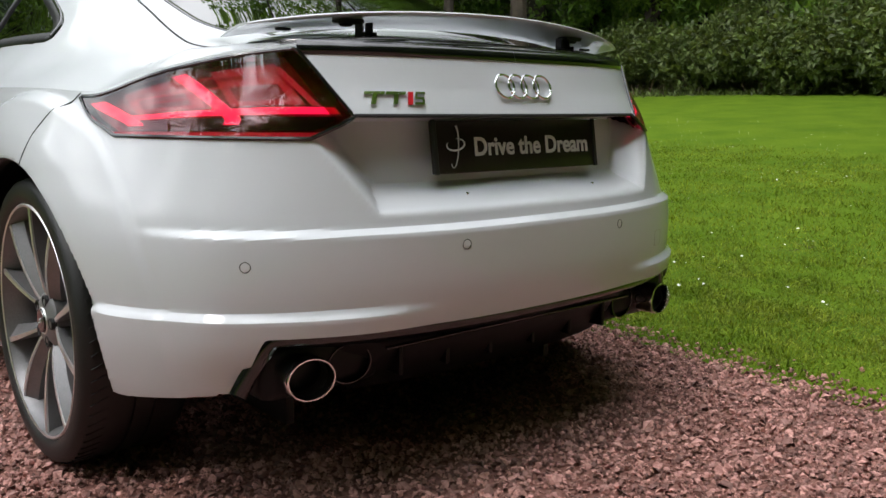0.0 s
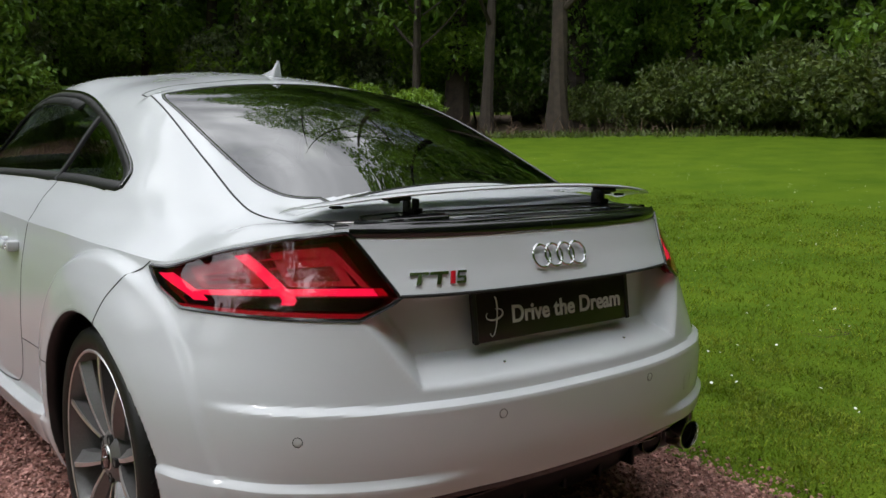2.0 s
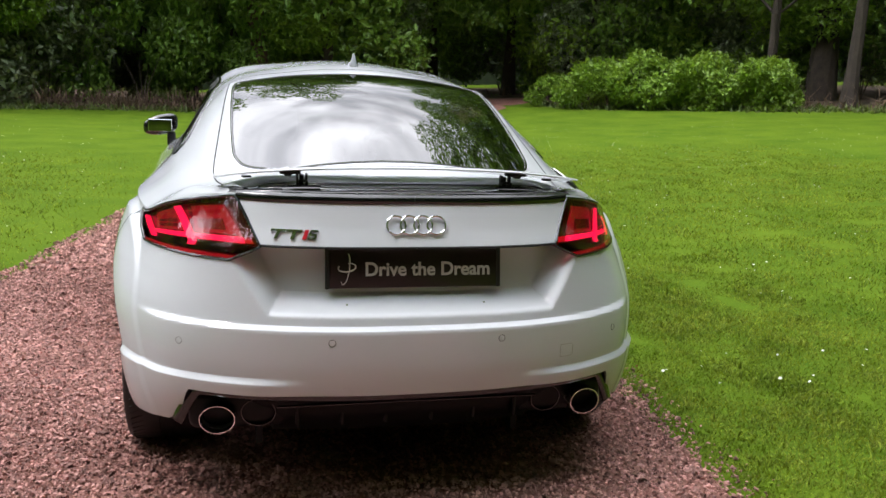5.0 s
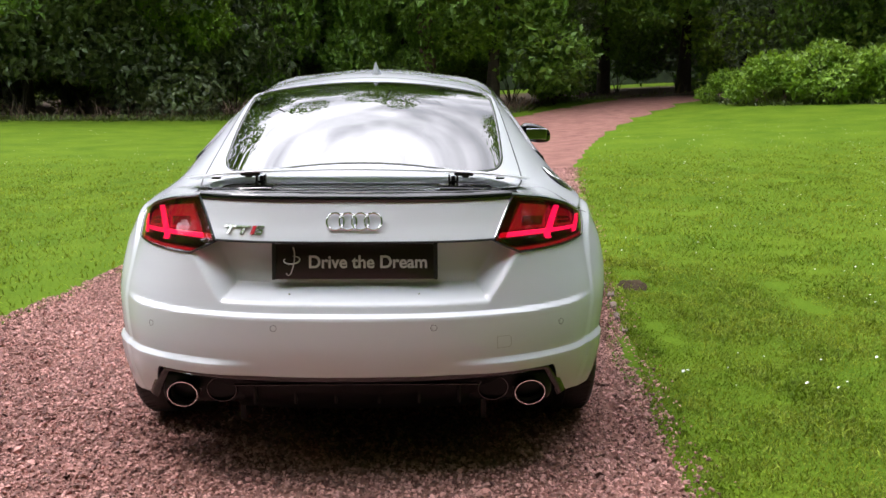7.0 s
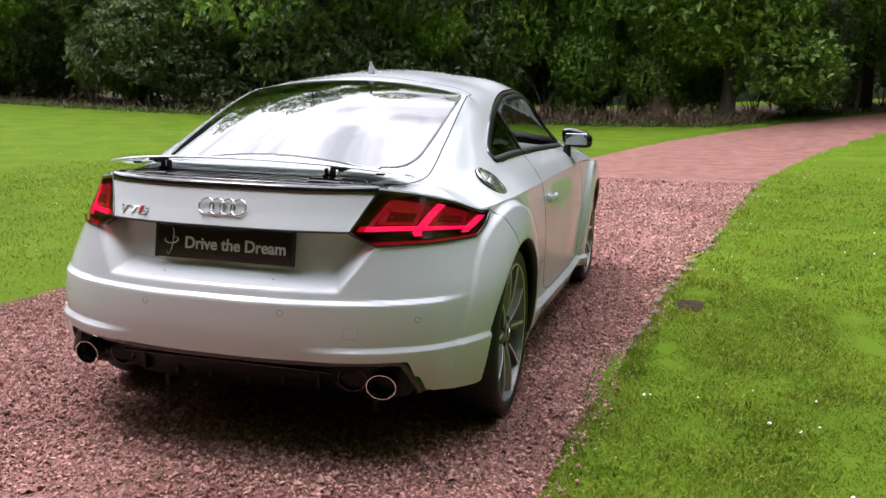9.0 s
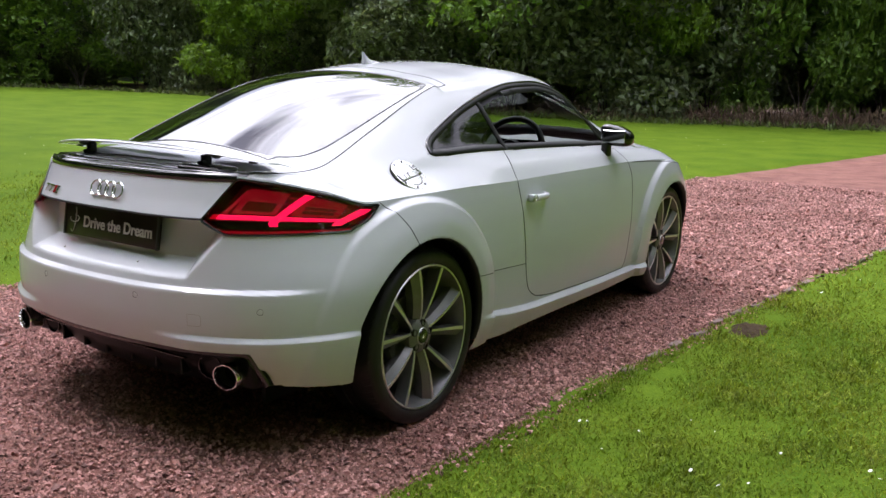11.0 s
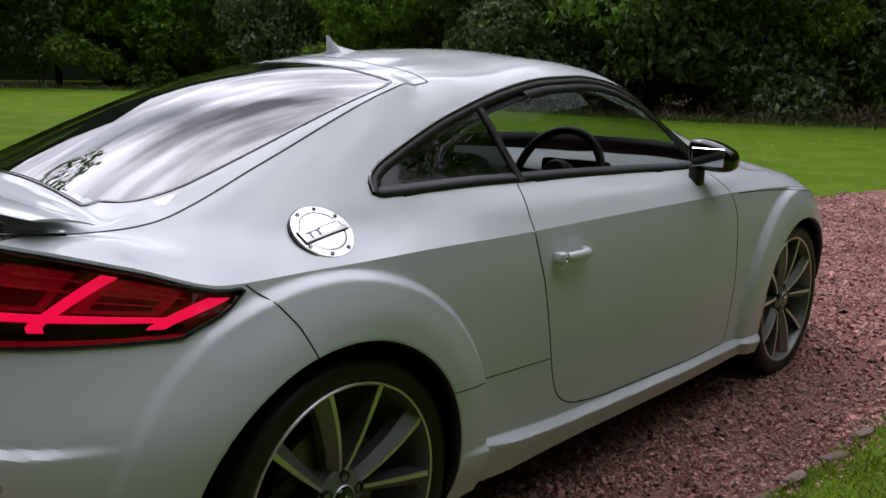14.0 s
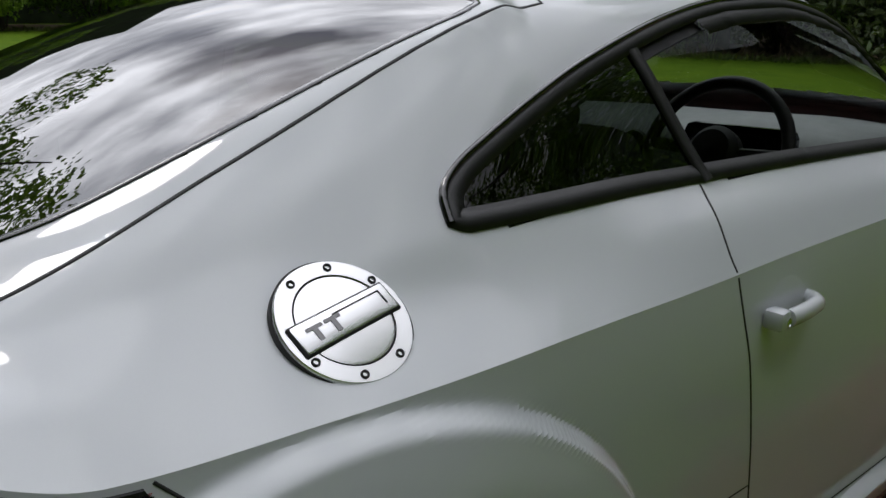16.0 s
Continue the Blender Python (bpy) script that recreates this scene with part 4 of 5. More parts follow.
# ---- wheels ----
def build_wheel():
    """A 20 inch alloy with five pairs of twisted spokes; its face looks along +x."""
    wheel = new("wheel")
    wheel.parent = car
    tagged(wheel, "grey five-twin-spoke alloy wheel with low black tyre")
    bm = bmesh.new()
    prof = [(0.271, -0.105), (0.277, -0.118), (0.300, -0.128), (0.320, -0.122), (0.3295, -0.105), (0.331, -0.06), (0.331, -0.045), (0.325, -0.044), (0.325, -0.037), (0.331, -0.036), (0.331, 0.0),
            (0.325, 0.001), (0.325, 0.008), (0.331, 0.009), (0.331, 0.045), (0.3295, 0.090), (0.3235, 0.106), (0.315, 0.1135), (0.304, 0.1165), (0.291, 0.1170), (0.280, 0.1140), (0.2735, 0.1080), (0.272, 0.09)]
    lathe(bm, [(r, a) for r, a in prof], None, 96, closed=True)
    part("tyre", bm, RUBBER, wheel, "black low-profile tyre")
    bm = bmesh.new()
    for k in range(72):
        a = 2 * math.pi * k / 72
        m = Matrix.Rotation(a, 4, "X") @ Matrix.Translation((0.078, 0, 0.3285)) @ Matrix.Rotation(radians(25), 4, "Z")
        box(bm, 0, 0, 0, 0.040, 0.0030, 0.006, m=m)
    part("tread_cut", bm, GAP, wheel)
    bm = bmesh.new()
    lathe(bm, [(0.272, 0.1075), (0.2690, 0.1105), (0.2645, 0.1090), (0.2635, 0.1030), (0.256, 0.088), (0.248, 0.03), (0.244, -0.09), (0.271, -0.105)], None, 96)
    part("rim", bm, ALLOY, wheel, "grey alloy rim")
    bm = bmesh.new()
    lathe(bm, [(0.2722, 0.1083), (0.2690, 0.1118), (0.2640, 0.1098)], None, 96)
    part("rim_edge", bm, ALLOY_CUT, wheel, "bright diamond-cut rim edge")
    # each spoke: a tapered, canted bar with one bright cut edge
    for k in range(10):
        pair, side = divmod(k, 2)
        base = pair * 72.0 + 18
        sgn = 1 if side else -1
        a0, a1 = radians(base + sgn * 20), radians(base + sgn * 16)
        bm, bc = bmesh.new(), bmesh.new()
        rows, cut = [], []
        for t in np.linspace(0, 1, 9):
            r = 0.050 + t * 0.214
            a = a0 + (a1 - a0) * t
            c, sn = math.cos(a), math.sin(a)
            wide = 0.0125 + 0.0095 * t ** 1.4
            depth = 0.078 + 0.026 * t ** 0.7 + 0.006 * math.sin(math.pi * t)
            def at(q, d):
                return Vector((d, c * r - sn * q, sn * r + c * q))
            hi, lo = sgn * wide, -sgn * wide * 0.95
            rows.append([bm.verts.new(p) for p in (at(hi, depth), at(hi * 0.55, depth + 0.001), at(lo, depth - 0.022), at(lo * 0.9, depth - 0.055), at(hi * 0.9, depth - 0.055))])
            cut.append([bc.verts.new(p) for p in (at(hi * 1.02, depth - 0.003), at(hi * 1.02, depth + 0.0012), at(hi * 0.42, depth + 0.0018), at(hi * 0.40, depth - 0.004))])
        for rr in (rows, cut):
            b = bm if rr is rows else bc
            n = len(rr[0])
            for p, q in zip(rr, rr[1:]):
                for i in range(n):
                    b.faces.new((p[i], p[(i + 1) % n], q[(i + 1) % n], q[i]))
            b.faces.new(rr[0][::-1])
            b.faces.new(rr[-1])
        spoke = part("spoke", bm, ALLOY, wheel, sharp=25)
        part("cut_edge", bc, ALLOY_CUT, spoke, "bright machined spoke edge")
    bm = bmesh.new()
    lathe(bm, [(0.004, 0.092), (0.050, 0.090), (0.066, 0.078), (0.070, 0.03)], None, 48)
    part("hub", bm, ALLOY, wheel)
    bm = bmesh.new()
    lathe(bm, [(0.0005, 0.0985), (0.026, 0.0975), (0.0285, 0.093)], None, 36)
    cap = part("centre_cap", bm, GLOSS_BLACK, wheel, "black centre cap with a bright emblem")
    bm = bmesh.new()
    for q in range(4):
        pts = [Vector((0.0986, (q - 1.5) * 0.0075 + 0.0055 * math.cos(a), 0.0055 * math.sin(a))) for a in np.linspace(0, 2 * math.pi, 14, endpoint=False)]
        tube(bm, pts, 0.0008, 5, closed=True)
    part("cap_emblem", bm, CHROME, cap)
    bm = bmesh.new()
    lathe(bm, [(0.028, 0.0925), (0.0305, 0.094), (0.0325, 0.0915)], None, 36)
    part("cap_ring", bm, ALLOY_CUT, cap)
    for q in range(5):
        a = radians(q * 72 + 54)
        bm = bmesh.new()
        lathe(bm, [(0.0005, 0.078), (0.0085, 0.079), (0.0105, 0.092), (0.0135, 0.0915), (0.014, 0.08)], Matrix.Translation((0, 0.050 * math.cos(a), 0.050 * math.sin(a))), 16)
        part("wheel_bolt", bm, SATIN_BLACK, wheel)
    bm = bmesh.new()
    lathe(bm, [(0.05, 0.030), (0.155, 0.030), (0.155, 0.008), (0.05, 0.008)], None, 64, closed=True)
    part("brake_disc", bm, STEEL, wheel, "worn steel brake disc")
    bm = bmesh.new()
    for a in np.linspace(-0.45, 0.45, 5):
        box(bm, 0.025, 0.145 * math.cos(a + 2.4), 0.145 * math.sin(a + 2.4), 0.07, 0.055, 0.06, 0.012, seg=1)
    part("brake_caliper", bm, SATIN_BLACK, wheel)
    return wheel


wheel = build_wheel()
wheel.matrix_basis = pose(0.740, AXLE_R, HUB, 29, 0, 0)
for m in (pose(0.765, AXLE_F, HUB, 33, 0, 0), pose(-0.740, AXLE_R, HUB, 20, 0, 180), pose(-0.765, AXLE_F, HUB, 50, 0, 180)):
    copy_thing(wheel, m)

# ---- mirrors, handles, filler cap, aerial ----
for s in (1, -1):
    bm = bmesh.new()
    r = bmesh.ops.create_uvsphere(bm, u_segments=32, v_segments=20, radius=1)
    for v in bm.verts:
        x, y, z = v.co
        f = lambda q, e: math.copysign(abs(q) ** e, q)
        x, y, z = f(x, 0.62), f(y, 0.8), f(z, 0.62)
        taper = 1 - 0.22 * max(x, 0)
        v.co = Vector((s * (0.868 + 0.086 * x), 2.470 + 0.080 * (y if y > 0 else y * 0.45), 0.999 + 0.053 * z * taper - 0.016 * x))
    mirror = part("door_mirror", bm, GLOSS_BLACK, doors[0] if s > 0 else doors[1], "gloss black door mirror")
    bm = bmesh.new()
    box(bm, s * 0.815, 2.47, 0.925, 0.042, 0.06, 0.075, 0.012)
    box(bm, s * 0.80, 2.475, 0.905, 0.05, 0.05, 0.04, 0.012)
    part("mirror_foot", bm, SATIN_BLACK, mirror)
    bm = bmesh.new()
    box(bm, s * 0.868, 2.4345, 0.997, 0.118, 0.004, 0.062, 0.0018, seg=1)
    part("mirror_glass", bm, MIRROR, mirror, "mirror glass")

for s in (1, -1):
    d = DOOR[s]
    q, n = side_at(1.63, 0.772)
    X = q.x
    bm = bmesh.new()
    pts = [(s * (X + dx), y, 0.772) for dx, y in ((-0.004, 1.712), (0.016, 1.708), (0.030, 1.690), (0.034, 1.65), (0.033, 1.61), (0.030, 1.586))]
    tube(bm, smooth_path(pts, 0.008), 0.0145, 12, flat=1.0)
    for v in bm.verts:
        v.co.x = s * (X + (s * v.co.x - X) * 0.9)
    handle = part("door_handle", bm, PAINT, d, "white pull door handle", 60)
    bm = bmesh.new()
    box(bm, s * (X + 0.016), 1.570, 0.772, 0.036, 0.034, 0.034, 0.009)
    part("handle_cap", bm, PAINT, handle)
    bm = bmesh.new()
    lathe(bm, [(0.0002, 0.001), (0.005, 0.001), (0.0062, 0.003), (0.0075, 0.002)], pose(s * (X + 0.0335), 1.571, 0.771, 0, 0, 0 if s > 0 else 180), 16)
    part("lock_cylinder", bm, CHROME, handle)
    bm = bmesh.new()
    for a in (0,):
        verts = []
        for i in range(24):
            t = 2 * math.pi * i / 24
            y, z = 1.640 + 0.062 * math.cos(t), 0.780 + 0.042 * math.sin(t)
            p, nn = side_at(y, z)
            verts.append(bm.verts.new((s * (p.x + 0.0004), y, z)))
        ring2 = []
        for i in range(24):
            t = 2 * math.pi * i / 24
            y, z = 1.640 + 0.050 * math.cos(t), 0.780 + 0.034 * math.sin(t)
            p, nn = side_at(y, z)
            ring2.append(bm.verts.new((s * (p.x + 0.0012), y, z)))
        c = bm.verts.new((s * (side_at(1.64, 0.78)[0].x + 0.0012), 1.64, 0.78))
        for i in range(24):
            j = (i + 1) % 24
            bm.faces.new((verts[i], verts[j], ring2[j], ring2[i]))
            bm.faces.new((ring2[i], ring2[j], c))
    part("handle_dish", bm, PAINT, handle)


def filler_cap():
    q, n = on_skin(Vector((0.735, 0.826, 0.914)) + Vector((0.64, 0, 0.77)) * 0.4, -Vector((0.64, 0, 0.77)))
    n = (n * 1.4 + Vector((0.64, 0, 0.77))).normalized()
    fwd = (Vector((0, 1, 0)) - n * n.y).normalized()
    up = n.cross(fwd) * -1
    if up.z < 0:
        up = -up
    m = Matrix((n, fwd, up)).transposed().to_4x4() @ Matrix.Rotation(radians(9), 4, "X")
    m.translation = q + n * 0.0035
    root = new("filler_cap")
    root.parent = body_shell
    root.matrix_basis = m
    tagged(root, "round brushed aluminium filler cap with eight dark bolts")
    bm = bmesh.new()
    lathe(bm, [(0.0755, -0.012), (0.0755, 0.0012), (0.0735, 0.0042), (0.0560, 0.0050), (0.0545, 0.0030)], None, 72)
    part("cap_rim", bm, ALUMINIUM, root)
    bm = bmesh.new()
    lathe(bm, [(0.0772, -0.012), (0.0772, 0.0004), (0.0762, 0.0010), (0.0752, -0.004)], None, 72)
    part("cap_gap", bm, GAP, root)
    bm = bmesh.new()
    lathe(bm, [(0.0545, 0.0015), (0.0535, 0.0042), (0.050, 0.0050), (0.0005, 0.0058)], None, 72)
    part("cap_disc", bm, ALUMINIUM, root)
    bm = bmesh.new()
    lathe(bm, [(0.0556, 0.0052), (0.0552, 0.0014), (0.0538, 0.0046)], None, 72)
    part("cap_groove", bm, GAP, root)
    bm = bmesh.new()
    box(bm, 0.005, 0, 0.0, 0.0085, 0.128, 0.034, 0.003)
    part("cap_bar", bm, ALUMINIUM, root)
    bm = bmesh.new()
    box(bm, 0.0035, 0.0, 0.0, 0.0085, 0.1325, 0.038, 0.002, seg=1)
    part("cap_bar_gap", bm, GAP, root)
    bm = bmesh.new()
    box(bm, 0.0094, 0.020, 0.0095, 0.0008, 0.066, 0.0016)
    box(bm, 0.0094, 0.0525, 0.001, 0.0008, 0.0016, 0.0165)
    part("cap_groove", bm, GAP, root)
    for k in range(2):
        bm = bmesh.new()
        y0 = -0.040 + k * 0.024
        box(bm, 0.0096, y0, 0.006, 0.0014, 0.021, 0.004)
        box(bm, 0.0096, y0, -0.003, 0.0014, 0.006, 0.014)
        part("cap_letter", bm, ALLOY, root)
    for k in range(8):
        a = radians(22.5 + 45 * k)
        if k in (0, 4):
            continue
        bm = bmesh.new()
        tm = Matrix.Translation((0, -0.0655 * math.cos(a), 0.0655 * math.sin(a)))
        lathe(bm, [(0.0003, 0.0042), (0.0022, 0.0042), (0.0028, 0.0062), (0.0045, 0.0066), (0.0052, 0.0042)], tm, 14)
        part("cap_bolt", bm, GAP, root)


filler_cap()

# roof aerial fin
q, n = top_at(0.0, 1.56)
prof = [(1.478, 1.381), (1.486, 1.382), (1.500, 1.366), (1.520, 1.350), (1.55, 1.344), (1.60, 1.336)]
verts, faces = [], []
for i, (y, z) in enumerate(prof):
    zf = float(spine_z(y)) - 0.004
    w = 0.004 + 0.012 * min(i / 3, 1)
    verts += [(-w - 0.010, max(y, 1.49), zf), (-w * 0.4, y, z), (w * 0.4, y, z), (w + 0.010, max(y, 1.49), zf)]
for i in range(len(prof) - 1):
    for c in range(3):
        faces.append((i * 4 + c, i * 4 + c + 1, i * 4 + c + 5, i * 4 + c + 4))
faces += [(3, 2, 1, 0), tuple(len(prof) * 4 - 4 + c for c in range(4))]
link("roof_aerial", verts, faces, PAINT, car, "white shark-fin roof aerial", sharp=50)

# ---- inside the car ----
bm = bmesh.new()
box(bm, 0, 1.9, 0.50, 1.42, 2.3, 0.30, 0.02)
part("cabin_floor", bm, INTERIOR, car)
for s in (1, -1):
    bm = bmesh.new()
    box(bm, s * 0.70, 1.95, 0.80, 0.05, 1.7, 0.30, 0.02)
    part("door_card", bm, INTERIOR, car)
bm = bmesh.new()
box(bm, 0, 0.82, 0.80, 1.0, 0.9, 0.26, 0.05)
part("parcel_shelf", bm, INTERIOR, car)
for s in (1, -1):
    bm = bmesh.new()
    tilt = Matrix.Translation((s * 0.36, 1.72, 0.62)) @ Matrix.Rotation(radians(24), 4, "X")
    box(bm, 0, 0, 0.22, 0.46, 0.16, 0.44, 0.06, m=tilt, seg=3)
    seat = part("seat_back", bm, INTERIOR, car, "black bucket seat", 60)
    bm = bmesh.new()
    box(bm, 0, 0.0, 0.50, 0.26, 0.10, 0.14, 0.045, m=tilt, seg=3)
    part("headrest", bm, INTERIOR, seat, sharp=60)
    bm = bmesh.new()
    box(bm, s * 0.36, 1.90, 0.66, 0.48, 0.52, 0.16, 0.05, seg=3)
    part("seat_cushion", bm, INTERIOR, seat, sharp=60)
# dashboard: bowed roll with vents and a cowl
verts, faces = [], []
nx = 40
dprof = [(2.40, 0.78), (2.41, 0.88), (2.46, 0.925), (2.55, 0.945), (2.75, 0.945), (3.0, 0.925)]
for i in range(nx + 1):
    x = -0.68 + 1.36 * i / nx
    for y, z in dprof:
        hump = 0.035 * math.exp(-((x - 0.36) / 0.20) ** 2) * (1 if y < 2.6 else 0.3)
        verts.append((x, y + 0.06 * (x / 0.68) ** 2, z + hump - 0.02 * (x / 0.68) ** 2))
k = len(dprof)
for i in range(nx):
    for j in range(k - 1):
        faces.append((i * k + j, (i + 1) * k + j, (i + 1) * k + j + 1, i * k + j + 1))
dash = link("dashboard", verts, faces, DASH, car, "grey dashboard with round vents")
bm = bmesh.new()
box(bm, 0.36, 2.395, 0.90, 0.30, 0.02, 0.11, 0.02)
part("instrument_screen", bm, GLOSS_BLACK, dash)
for x in (-0.58, -0.12, 0.05, 0.62):
    bm = bmesh.new()
    lathe(bm, [(0.002, 0.004), (0.028, 0.004), (0.034, 0.0), (0.040, 0.012), (0.043, 0.0)], pose(x, 2.40 + 0.06 * (x / 0.68) ** 2, 0.875, 0, 0, -90), 28)
    part("air_vent", bm, SATIN_BLACK, dash)
bm = bmesh.new()
SW = Matrix.Translation((0.36, 2.27, 0.90)) @ Matrix.Rotation(radians(66), 4, "X")
tube(bm, [SW @ Vector((0.182 * math.cos(a), 0.182 * math.sin(a) if math.sin(a) > -0.75 else -0.137, 0)) for a in np.linspace(0, 2 * math.pi, 48, endpoint=False)], 0.0165, 10, closed=True)
wheel_rim = part("steering_wheel", bm, INTERIOR, car, "black flat-bottomed steering wheel", 60)
bm = bmesh.new()
lathe(bm, [(0.001, 0.035), (0.05, 0.030), (0.066, 0.012), (0.066, -0.02)], SW @ Matrix.Rotation(radians(-90), 4, "Y"), 32)
for a in (0.05, math.pi - 0.05, -math.pi / 2):
    box(bm, 0.115, 0, -0.002, 0.13, 0.03, 0.016, 0.005, m=SW @ Matrix.Rotation(a, 4, "Z"), seg=1)
part("wheel_boss", bm, INTERIOR, wheel_rim)
bm = bmesh.new()
box(bm, 0, 2.36, 1.235, 0.20, 0.02, 0.055, 0.012)
box(bm, 0, 2.38, 1.28, 0.025, 0.025, 0.06, 0.006)
part("rear_view_mirror", bm, INTERIOR, car)


# ---- ground ----
def rise(x, y):
    """The lawn's height: level round the drive, rising to the east and a little to the far west."""
    e = 0.90 * x + 0.14 * y - 5.0
    soft = lambda q, k: np.where(q > 6 * k, q, k * np.log1p(np.exp(np.clip(q / k, -30, 30))))
    return 0.066 * soft(np.asarray(e, float), 1.2) + 0.018 * soft(-np.asarray(x, float) - 9, 1.5)


edge_r = curve1d((-14, 2.6), (-6, 1.5), (-2, 1.10), (-0.3, 1.075), (0.3, 1.085), (1.35, 1.20), (3.0, 1.38), (5.6, 1.80), (8.5, 2.20), (14, 3.5), (20, 5.6), (28, 9.6), (34, 14))
edge_l = curve1d((-14, -1.2), (-6, -2.6), (-2, -2.55), (0, -2.40), (1.4, -2.22), (2.5, -2.02), (3.3, -1.90), (6.3, -1.42), (9.5, -1.02), (14, -0.1), (20, 1.3), (28, 4.6), (34, 8.5))
GRASS = material("lawn_turf", (0.055, 0.112, 0.006), rough=0.95, second=(0.115, 0.178, 0.011), scale=1.3, fine=60, bump=0.5, bump_scale=90, spec=0.08)
BLADE = material("grass_blades", (0.098, 0.172, 0.010), rough=0.6, second=(0.215, 0.262, 0.034), scale=0.9, fine=9, island=0.5, spec=0.15, through_light=0.3)
GRAVEL_BED = material("gravel_bed", (0.33, 0.165, 0.135), rough=0.9, spec=0.2, second=(0.15, 0.068, 0.055), scale=3, fine=70, bump=1.0, bump_scale=75)
STONE = material("red_granite_chips", (0.56, 0.315, 0.275), rough=0.75, spec=0.3, second=(0.25, 0.118, 0.098), scale=1.2, fine=60, island=0.6, bump=0.3, bump_scale=250)
# earth browns, darkened to include the shade of a hollow
EARTH = material("shade_darkened_earth", (0.075, 0.05, 0.03), rough=0.95, spec=0.1, second=(0.03, 0.022, 0.013), scale=5, fine=60, bump=0.7, bump_scale=60)
KERB = material("weathered_edging", (0.26, 0.17, 0.15), rough=0.9, second=(0.12, 0.09, 0.07), scale=12, fine=120, bump=0.5, bump_scale=90, random_object=0.25)
DAISY = material("daisy_white", (0.75, 0.75, 0.70), rough=0.7)

def turf(x, y):
    """Height of the lawn's surface, with its small unevenness."""
    return rise(x, y) + 0.022 + 0.012 * np.array([noise.noise((p * 1.3, q * 1.3, 0.0)) for p, q in zip(x, y)])


# lawn: one sheet to the horizon, finer near the drive
ax = np.concatenate([-np.geomspace(400, 8.5, 26), np.linspace(-8, 14, 111), np.geomspace(14.5, 400, 26)])
ay = np.concatenate([-np.geomspace(400, 8.5, 24), np.linspace(-8, 16, 121), np.geomspace(16.5, 400, 28)])
XX, YY = np.meshgrid(ax, ay)
ZZ = rise(XX, YY)
ZZ = np.where(np.hypot(XX, YY) > 60, np.minimum(ZZ, 4.0), ZZ)
in_drive = np.clip(np.minimum(XX - edge_l(YY), edge_r(YY) - XX) / 0.10, 0, 1) * (np.abs(YY - 10) < 24)
wob = np.array([[noise.noise((x * 1.3, y * 1.3, 0.0)) for x in ax] for y in ay]) * 0.012
ZZ = ZZ + 0.022 + wob * (np.hypot(XX, YY) < 40) - 0.06 * in_drive
nxg = len(ax)
link("ground", np.stack([XX, YY, ZZ], -1).reshape(-1, 3).tolist(),
     [(j * nxg + i, j * nxg + i + 1, (j + 1) * nxg + i + 1, (j + 1) * nxg + i) for j in range(len(ay) - 1) for i in range(nxg - 1)], GRASS)
tagged(bpy.data.objects["ground"], "mown green lawn with daisies and bare patches", "lawn", kind="structure")

# drive: a strip of gravel between its two wavering edges
verts, faces = [], []
vy = np.concatenate([np.linspace(-13, 16, 200), np.linspace(16.2, 34, 60)])
NV = 24
for y in vy:
    wl_, wr_ = (0.05 * noise.noise((y * 2.1, 3.3, 0)) + 0.03 * noise.noise((y * 7, k, 0)) for k in (1.0, 5.0))
    a, b = float(edge_l(y)) + wl_, float(edge_r(y)) + wr_
    for i in range(NV + 1):
        x = a + (b - a) * i / NV
        verts.append((x, y, float(rise(x, y)) + 0.004 + 0.008 * noise.noise((x * 0.9, y * 0.9, 2)) - (0.02 if i in (0, NV) else 0)))
for j in range(len(vy) - 1):
    for i in range(NV):
        a = j * (NV + 1) + i
        faces.append((a, a + 1, a + NV + 2, a + NV + 1))
tagged(link("drive", verts, faces, GRAVEL_BED), "red gravel drive curving towards the woods", "drive", kind="structure")


def joined(name, pts, base_v, base_f, rot, scale, mat, label, category, kind="stuff"):
    """Many small pieces as one mesh."""
    n, nv = len(pts), len(base_v)
    v = np.einsum("nij,vj->nvi", rot, base_v) * scale[:, None, :] if scale.ndim == 2 else np.einsum("nij,vj->nvi", rot, base_v) * scale[:, None, None]
    v = v + pts[:, None, :]
    f = base_f[None] + (np.arange(n) * nv)[:, None, None]
    me = bpy.data.meshes.new(name)
    k = base_f.shape[1]
    me.vertices.add(n * nv)
    me.vertices.foreach_set("co", v.reshape(-1).astype(np.float32))
    me.loops.add(n * len(base_f) * k)
    me.loops.foreach_set("vertex_index", f.reshape(-1).astype(np.int32))
    me.polygons.add(n * len(base_f))
    me.polygons.foreach_set("loop_start", (np.arange(n * len(base_f)) * k).astype(np.int32))
    me.update(calc_edges=True)
    me.materials.append(mat)
    me.shade_flat()
    ob = new(name, me)
    if label:
        tagged(ob, label, category, kind=kind)
    return ob


def turns(rng, n, tilt=math.pi):
    """Random rotation matrices."""
    a, b, c = rng.uniform(0, 2 * math.pi, n), rng.normal(0, tilt, n), rng.normal(0, tilt, n)
    ca, sa, cb, sb, cc, sc = np.cos(a), np.sin(a), np.cos(b), np.sin(b), np.cos(c), np.sin(c)
    z = np.zeros(n)
    o = np.ones(n)
    rz = np.array([[ca, -sa, z], [sa, ca, z], [z, z, o]]).transpose(2, 0, 1)
    rx = np.array([[o, z, z], [z, cb, -sb], [z, sb, cb]]).transpose(2, 0, 1)
    ry = np.array([[cc, z, sc], [z, o, z], [-sc, z, cc]]).transpose(2, 0, 1)
    return rz @ rx @ ry


